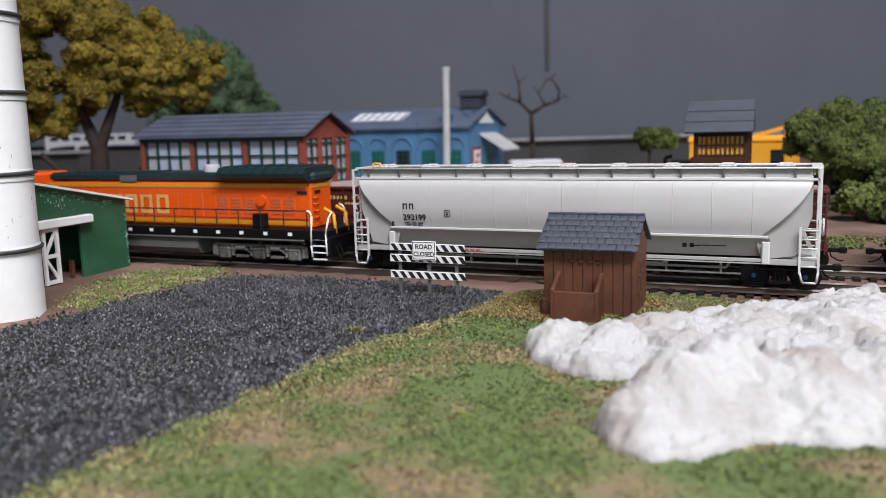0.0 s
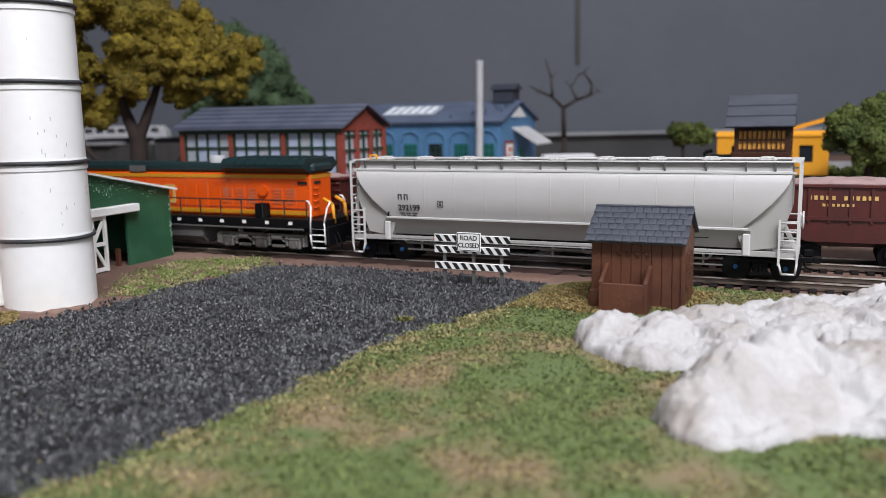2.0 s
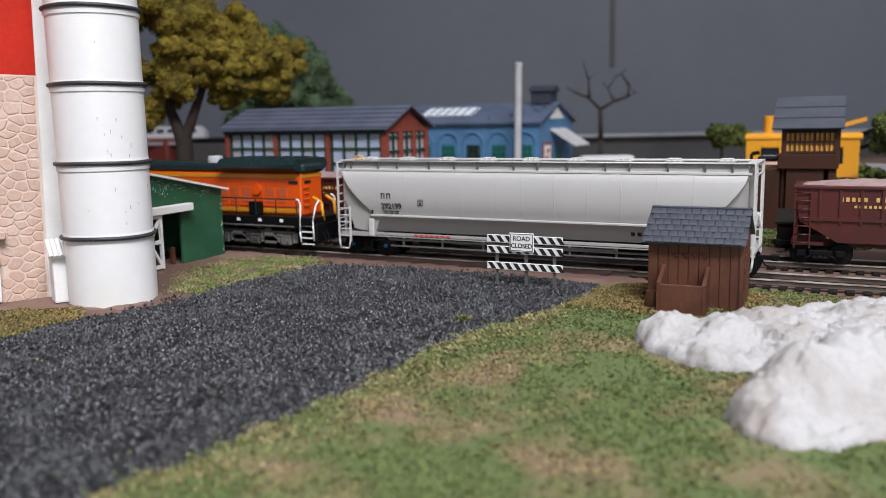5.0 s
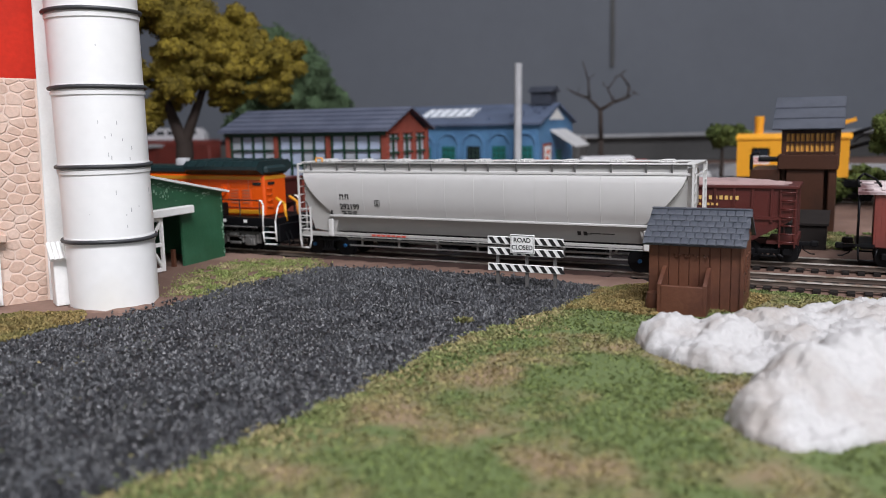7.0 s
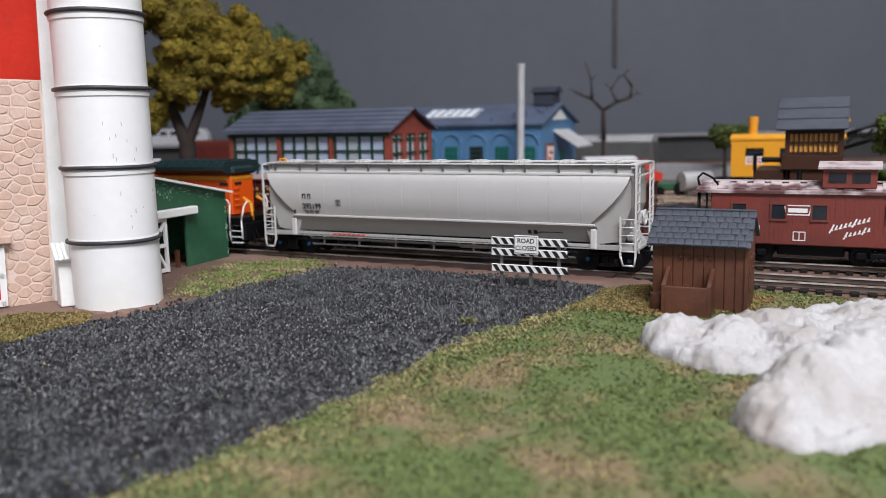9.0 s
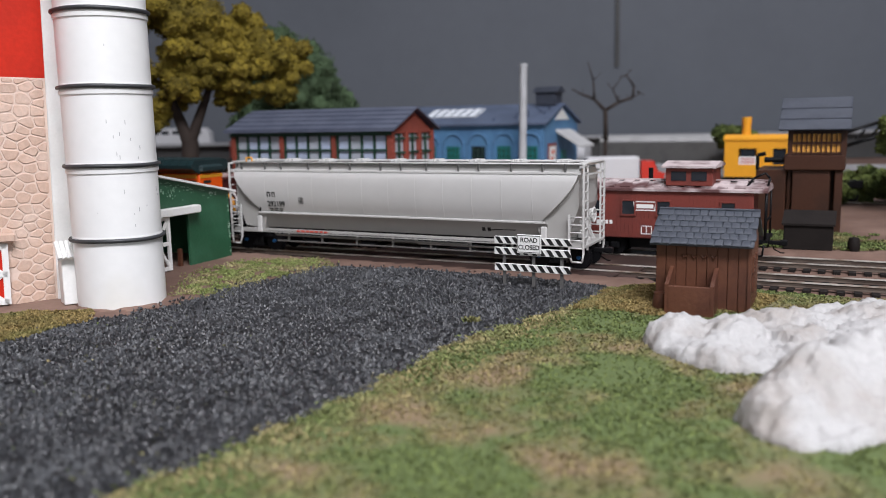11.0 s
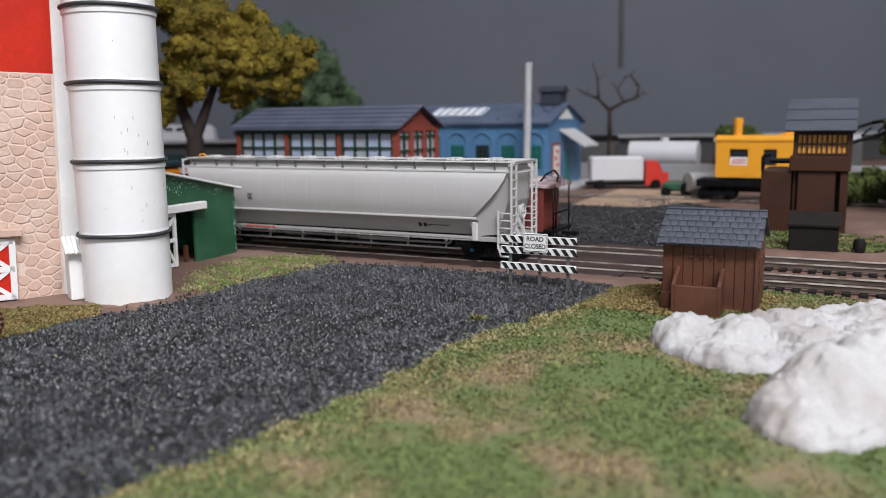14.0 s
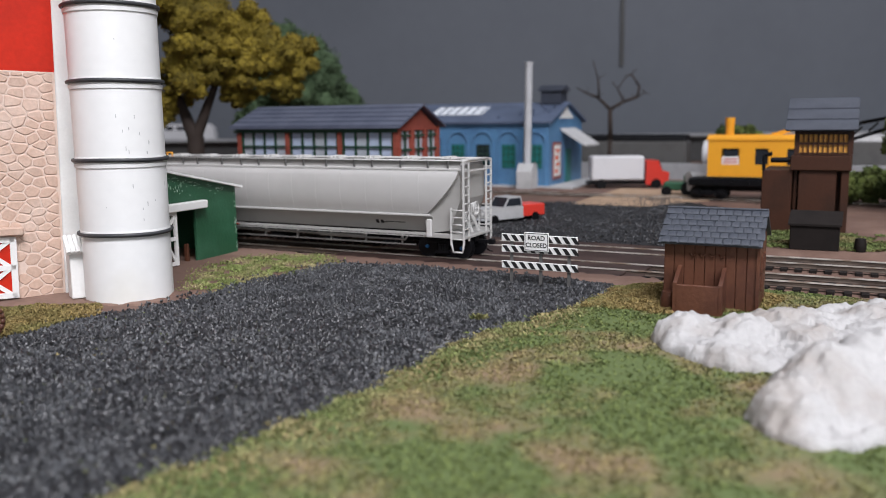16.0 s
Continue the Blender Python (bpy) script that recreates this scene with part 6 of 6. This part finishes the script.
leaves("tree", [(84, 0, 120, 22, 0.9), (64, 0, 128, 26, 0.9), (42, 0, 142, 28, 0.9), (18, 0, 152, 32, 0.9), (-10, 0, 165, 38, 0.9), (-40, 0, 172, 40, 0.9), (-72, 0, 136, 36, 0.9), (-40, -6, 112, 30, 0.8),
                (2, -6, 118, 30, 0.8), (42, -5, 108, 24, 0.8), (74, 0, 102, 18, 0.8), (-22, 0, 84, 20, 0.8), (-62, 0, 88, 28, 0.8), (-34, 0, 210, 34, 0.9), (40, 0, 92, 16, 0.7)],
       OLIVE, 0.95, 110000, 5, mmpose(-218, 690, -1), "large olive brown foam-leaved model tree with dark trunk",
       [((0, 0, 0), (2, 0, 60), 9, 7), ((2, 0, 55), (-20, 0, 120), 6, 2), ((2, 0, 58), (28, 0, 120), 5, 2), ((0, 0, 10), (-42, -4, 56), 3.5, 2), ((2, 0, 8), (44, 0, 52), 3.5, 2)], 0.3)
leaves("tree", [(12, 0, 116, 64, 1.05), (30, 0, 84, 56, 1.0), (-16, 0, 74, 50, 1.0)], DEEPGREEN, 1.0, 60000, 6, mmpose(-176, 880, -1), "tall dark green conical model tree", [((0, 0, 0), (0, 0, 100), 6, 3)])
leaves("tree", [(-12, 0, 58, 24, 0.95), (10, 0, 64, 26, 0.95), (36, 0, 60, 26, 0.95), (4, -6, 46, 24, 0.9), (30, -6, 44, 24, 0.9), (62, 0, 58, 26, 0.95)], MIDGREEN, 0.75, 80000, 7, mmpose(322, 585, -1), "bushy mid-green model tree", [((0, 0, 0), (5, 0, 45), 4, 2.5), ((5, 0, 40), (30, 0, 60), 2.5, 1)])
leaves("bush", [(0, 0, 16, 18, 0.9), (22, 0, 20, 22, 0.9), (48, 0, 22, 24, 0.9), (75, 0, 20, 24, 0.9), (10, -20, 10, 12, 0.8), (100, 0, 22, 24, 0.9)], MIDGREEN, 1.6, 22000, 8, mmpose(325, 545, -2), "low dark green bush row", [((0, 0, 0), (0, 0, 10), 1.5, 1)])
leaves("tree", [(0, 0, 50, 20, 0.8), (18, 0, 48, 16, 0.8)], MIDGREEN, 2.4, 4000, 9, mmpose(292, 900, -1), "small round green model tree", [((0, 0, 0), (0, 0, 40), 2.5, 1.5)])


leaves("bush", [(0, 0, 14, 18, 0.8), (24, 0, 18, 20, 0.8), (50, 0, 16, 20, 0.8), (80, 0, 20, 22, 0.8)], MIDGREEN, 1.8, 12000, 12, mmpose(300, 660, -2), "dark green hedge behind the tower", [((0, 0, 0), (0, 0, 10), 1.5, 1)])


def bare_tree():
    bm = B()
    rnd = random.Random(21)

    def limb(points, r0, r1):
        n = len(points) - 1
        for k in range(n):
            a, b = (Vector((x, y, z)) for x, y, z in points[k:k + 2])
            rod(bm, a, b, r0 + (r1 - r0) * k / n, 7, r0 + (r1 - r0) * (k + 1) / n)
            if k:
                for _ in range(2):
                    d = Vector((rnd.uniform(-1, 1), rnd.uniform(-0.6, 0.6), rnd.uniform(0, 1))) * 9
                    rod(bm, a, a + d, 0.5, 5, 0.2)

    limb([(0, 0, 0), (1, 0, 45), (0, 0, 80)], 3.4, 2.6)
    limb([(0, 0, 80), (-14, 2, 94), (-27, 4, 99), (-39, 5, 106)], 2.2, 0.6)
    limb([(-13, 1, 94), (-15, -3, 115), (-22, -5, 136)], 1.4, 0.4)
    limb([(0, 0, 80), (15, -2, 89), (31, -3, 94), (33, -3, 107), (23, -4, 120), (15, -5, 117)], 2.2, 0.6)
    limb([(15, -2, 89), (9, 3, 104), (20, 5, 119)], 1.1, 0.4)
    limb([(31, -3, 94), (40, 0, 99), (47, 3, 97)], 0.9, 0.3)
    return solid("bare_tree", bm, BARK, mmpose(180, 1000, -1), "leafless brown model tree", "tree")


bare_tree()

# ---- vehicles in the yard ----


def pickup():
    t = thing("pickup_truck", rail_pose(-126, 137, -0.3, 62) @ Matrix.Scale(0.86, 4), "silver grey old pickup truck with red bed", "truck")
    bm = prism(B(), [(-30, 4), (-30, 11), (-28, 13), (-13, 13.4), (-10, 13.4), (-5, 21), (7, 21.2), (9, 13.4), (10, 13), (10, 4)], -9.2, 9.2, "y")
    part("body", bm, CAR_GREY, t)
    part("bed", box(B(), 21, 0, 9.5, 23, 19.4, 9.5, bevel=0.6), RED_GLOSS, t, "red cargo bed")
    bm = B()
    prism(bm, [(-8.6, 14.2), (-5, 20), (6, 20.2), (7.6, 14.2)], -9.5, 9.5, "y")
    part("side_window", bm, DARK_GLASS, t)
    part("windscreen", prism(B(), [(-10.3, 13.8), (-5.4, 20.6), (-5.0, 20.3), (-9.7, 13.6)], -8, 8, "y"), DARK_GLASS, t)
    part("grille", box(B(), -30.3, 0, 8.6, 0.8, 15, 3.2), TANK_GREY, t)
    part("bumper", box(B(), -31, 0, 5, 1.4, 19, 1.8, bevel=0.4), ALU, t)
    for y in (-6.6, 6.6):
        part("headlight", rod(B(), (-30.2, y, 9), (-31, y, 9), 1.5, 12), WHITE, t, "round headlight")
    for x in (-20, 22):
        for y in (-8.6, 8.6):
            part("wheel", rod(B(), (x, y - 1.2, 4), (x, y + 1.2, 4), 4, 18), BLACK, t)
    return t


pickup()


def van():
    t = thing("delivery_truck", rail_pose(-120, 440, -0.5, 24), "white box delivery truck with red cab", "truck")
    part("box_body", box(B(), -10, 0, 20.5, 52, 24, 24, bevel=1.5), VAN_WHITE, t, "white cargo box")
    part("chassis", box(B(), 0, 0, 6, 78, 16, 3), BLACK, t)
    bm = prism(B(), [(18, 4), (40, 4), (41, 16), (34, 18), (30, 28), (18, 28)], -11, 11, "y")
    part("cab", bm, RED_GLOSS, t, "red truck cab")
    part("windscreen", prism(B(), [(33.8, 18.6), (34.6, 18.6), (31, 27.4), (30.2, 27.4)], -9, 9, "y"), DARK_GLASS, t)
    for x in (-26, 28):
        for y in (-10, 10):
            part("wheel", rod(B(), (x, y - 1.5, 5), (x, y + 1.5, 5), 5, 18), BLACK, t)
    return t


van()
t = thing("green_tractor", rail_pose(-55, 372, -0.5, 10), "dark green parked tractor", "tractor")
bm = box(B(), 0, 0, 9, 26, 12, 8, bevel=1.5)
box(bm, 9, 0, 15, 9, 11, 8, bevel=1)
part("body", bm, GREEN_PAINT, t)
for x, r in ((-10, 4.5), (9, 7)):
    for y in (-7, 7):
        part("wheel", rod(B(), (x, y - 1.6, r), (x, y + 1.6, r), r, 18), BLACK, t)
# sandy apron before the blue building and the raised shelf at the back
bm = prism(B(), [(-120, 262), (-60, 262), (-20, 330), (-60, 420), (-120, 420)], -0.3, 0.9, "z")
solid("sand_patch", bm, SAND, rail_pose(0, 0, 0), "sandy apron beside the blue building", "ground", kind="structure")
bm = box(B(), 250, 1360, 20, 1700, 100, 38)
solid("back_shelf", bm, TABLE, mmpose(0, 0, 0), "dark raised ledge along the backdrop", "shelf", kind="structure")
bm = box(B(), 250, 1303, 41, 1700, 14, 5, bevel=1)
solid("shelf_trim", bm, SHELF, mmpose(0, 0, 0), "grey edge strip of the back ledge", "trim", kind="structure")
bm = box(B(), 60, 0, 9, 900, 5, 20, bevel=0.8)
solid("retaining_wall", bm, SHELF, rail_pose(0, 566, -1), "low grey concrete wall in front of the far track", "wall", kind="structure")
t = thing("storage_tank", rail_pose(-34, 372, -0.5, 40), "grey horizontal storage tank on cradles", "tank")
part("shell", rod(B(), (-14, 0, 14), (14, 0, 14), 8.5, 24), CAR_GREY, t)
for x in (-9, 9):
    part("cradle", box(B(), x, 0, 3, 4, 14, 6), TANK_GREY, t)

# ---- trains and their motion ----
SPAN = 16.0


def roll_rows(rate, x, r, dt):
    """Rows of a wheelset at x of its wagon; rate in millimetres a second along the wagon's x axis."""
    n = round(SPAN / dt)
    return [(k * dt, mmpose(x, 0, r, 0, 0, math.degrees(rate * k * dt / r))) for k in range(n + 1)]


def path_at(rows, t):
    for (a, s0), (b, s1) in zip(rows, rows[1:]):
        if t <= b:
            return s0 + (s1 - s0) * (t - a) / (b - a)


hopper, hopper_wheels = covered_hopper()
loco, loco_wheels = locomotive()
ore, ore_wheels = ore_car()
ores = [ore]
for k in range(1, 8):
    ores.append(copy_thing(ore, mmpose(0, 0, 0)))
van_car, van_wheels = caboose()
crane, crane_wheels = crane_car()
far = [far_coach(86, VAN_WHITE, VAN_WHITE, "white tank wagon of the far train", tank=True),
       far_coach(150, TANK_GREY, CAR_GREY, "dark hopper wagon of the far train", window=False),
       far_coach(130, TANK_GREY, BLACK, "dark covered wagon of the far train", window=False),
       far_coach(140, CABOOSE_RED, CABOOSE_RED, "brown red box wagon of the far train", window=False),
       far_coach(135, TANK_GREY, BLACK, "dark covered wagon of the far train", window=False)]

# places along the track, millimetres, of the hopper's left end
FRONT = [(0, -89.1), (1.5, -108.4), (3.5, -134.0), (7, -179.0), (9, -205.6), (12.5, -250.8), (14.5, -277.2), (16, -297.0)]
ORE_SPEED = -37.0


def motions():
    times = [k for k in range(17)]
    walk(hopper, [(t, rail_pose(path_at(FRONT, t), 0, -0.5)) for t in times])
    walk(loco, [(t, rail_pose(path_at(FRONT, t) - 13.5, 0, -0.5)) for t in times])
    for w, x in zip(hopper_wheels, (5, 25, HL - 25, HL - 5)):
        walk(w, roll_rows(-13.0, x, 5.5, 0.5))
    for w, x in zip(loco_wheels, (-68, -46, -24, -228, -206, -184)):
        walk(w, roll_rows(-13.0, x, 5.2, 0.5))
    for k, car in enumerate(ores):
        s0 = 254.0 - 102.0 * k
        walk(car, [(t, rail_pose(s0 + ORE_SPEED * t, 50, -0.5)) for t in times])
        if k < 3:
            sets = [o for o in car.children if o.name.startswith("wheelset")]
            for w, x in zip(sets, (4.5, 21.5, OL - 21.5, OL - 4.5)):
                walk(w, roll_rows(ORE_SPEED, x, 4.8, 0.2))
    walk(van_car, [(t, rail_pose(355.5 + ORE_SPEED * t, 50, -0.5)) for t in times])
    for w, x in zip(van_wheels, (13, 31, 75, 93)):
        walk(w, roll_rows(ORE_SPEED, x, 4.8, 0.2))
    walk(crane, [(t, rail_pose(34.0 - 3.5 * t, 338, 2.0)) for t in times])
    for w, x in zip(crane_wheels, (-10, 10, 74, 94)):
        walk(w, roll_rows(-3.5, x, 4.8, 1.0))
    for car, s in zip(far, (-746, -646, -890, -1206, -1046)):
        walk(car, [(t, rail_pose(s + 42.0 * t, 600, -0.5)) for t in times])


motions()
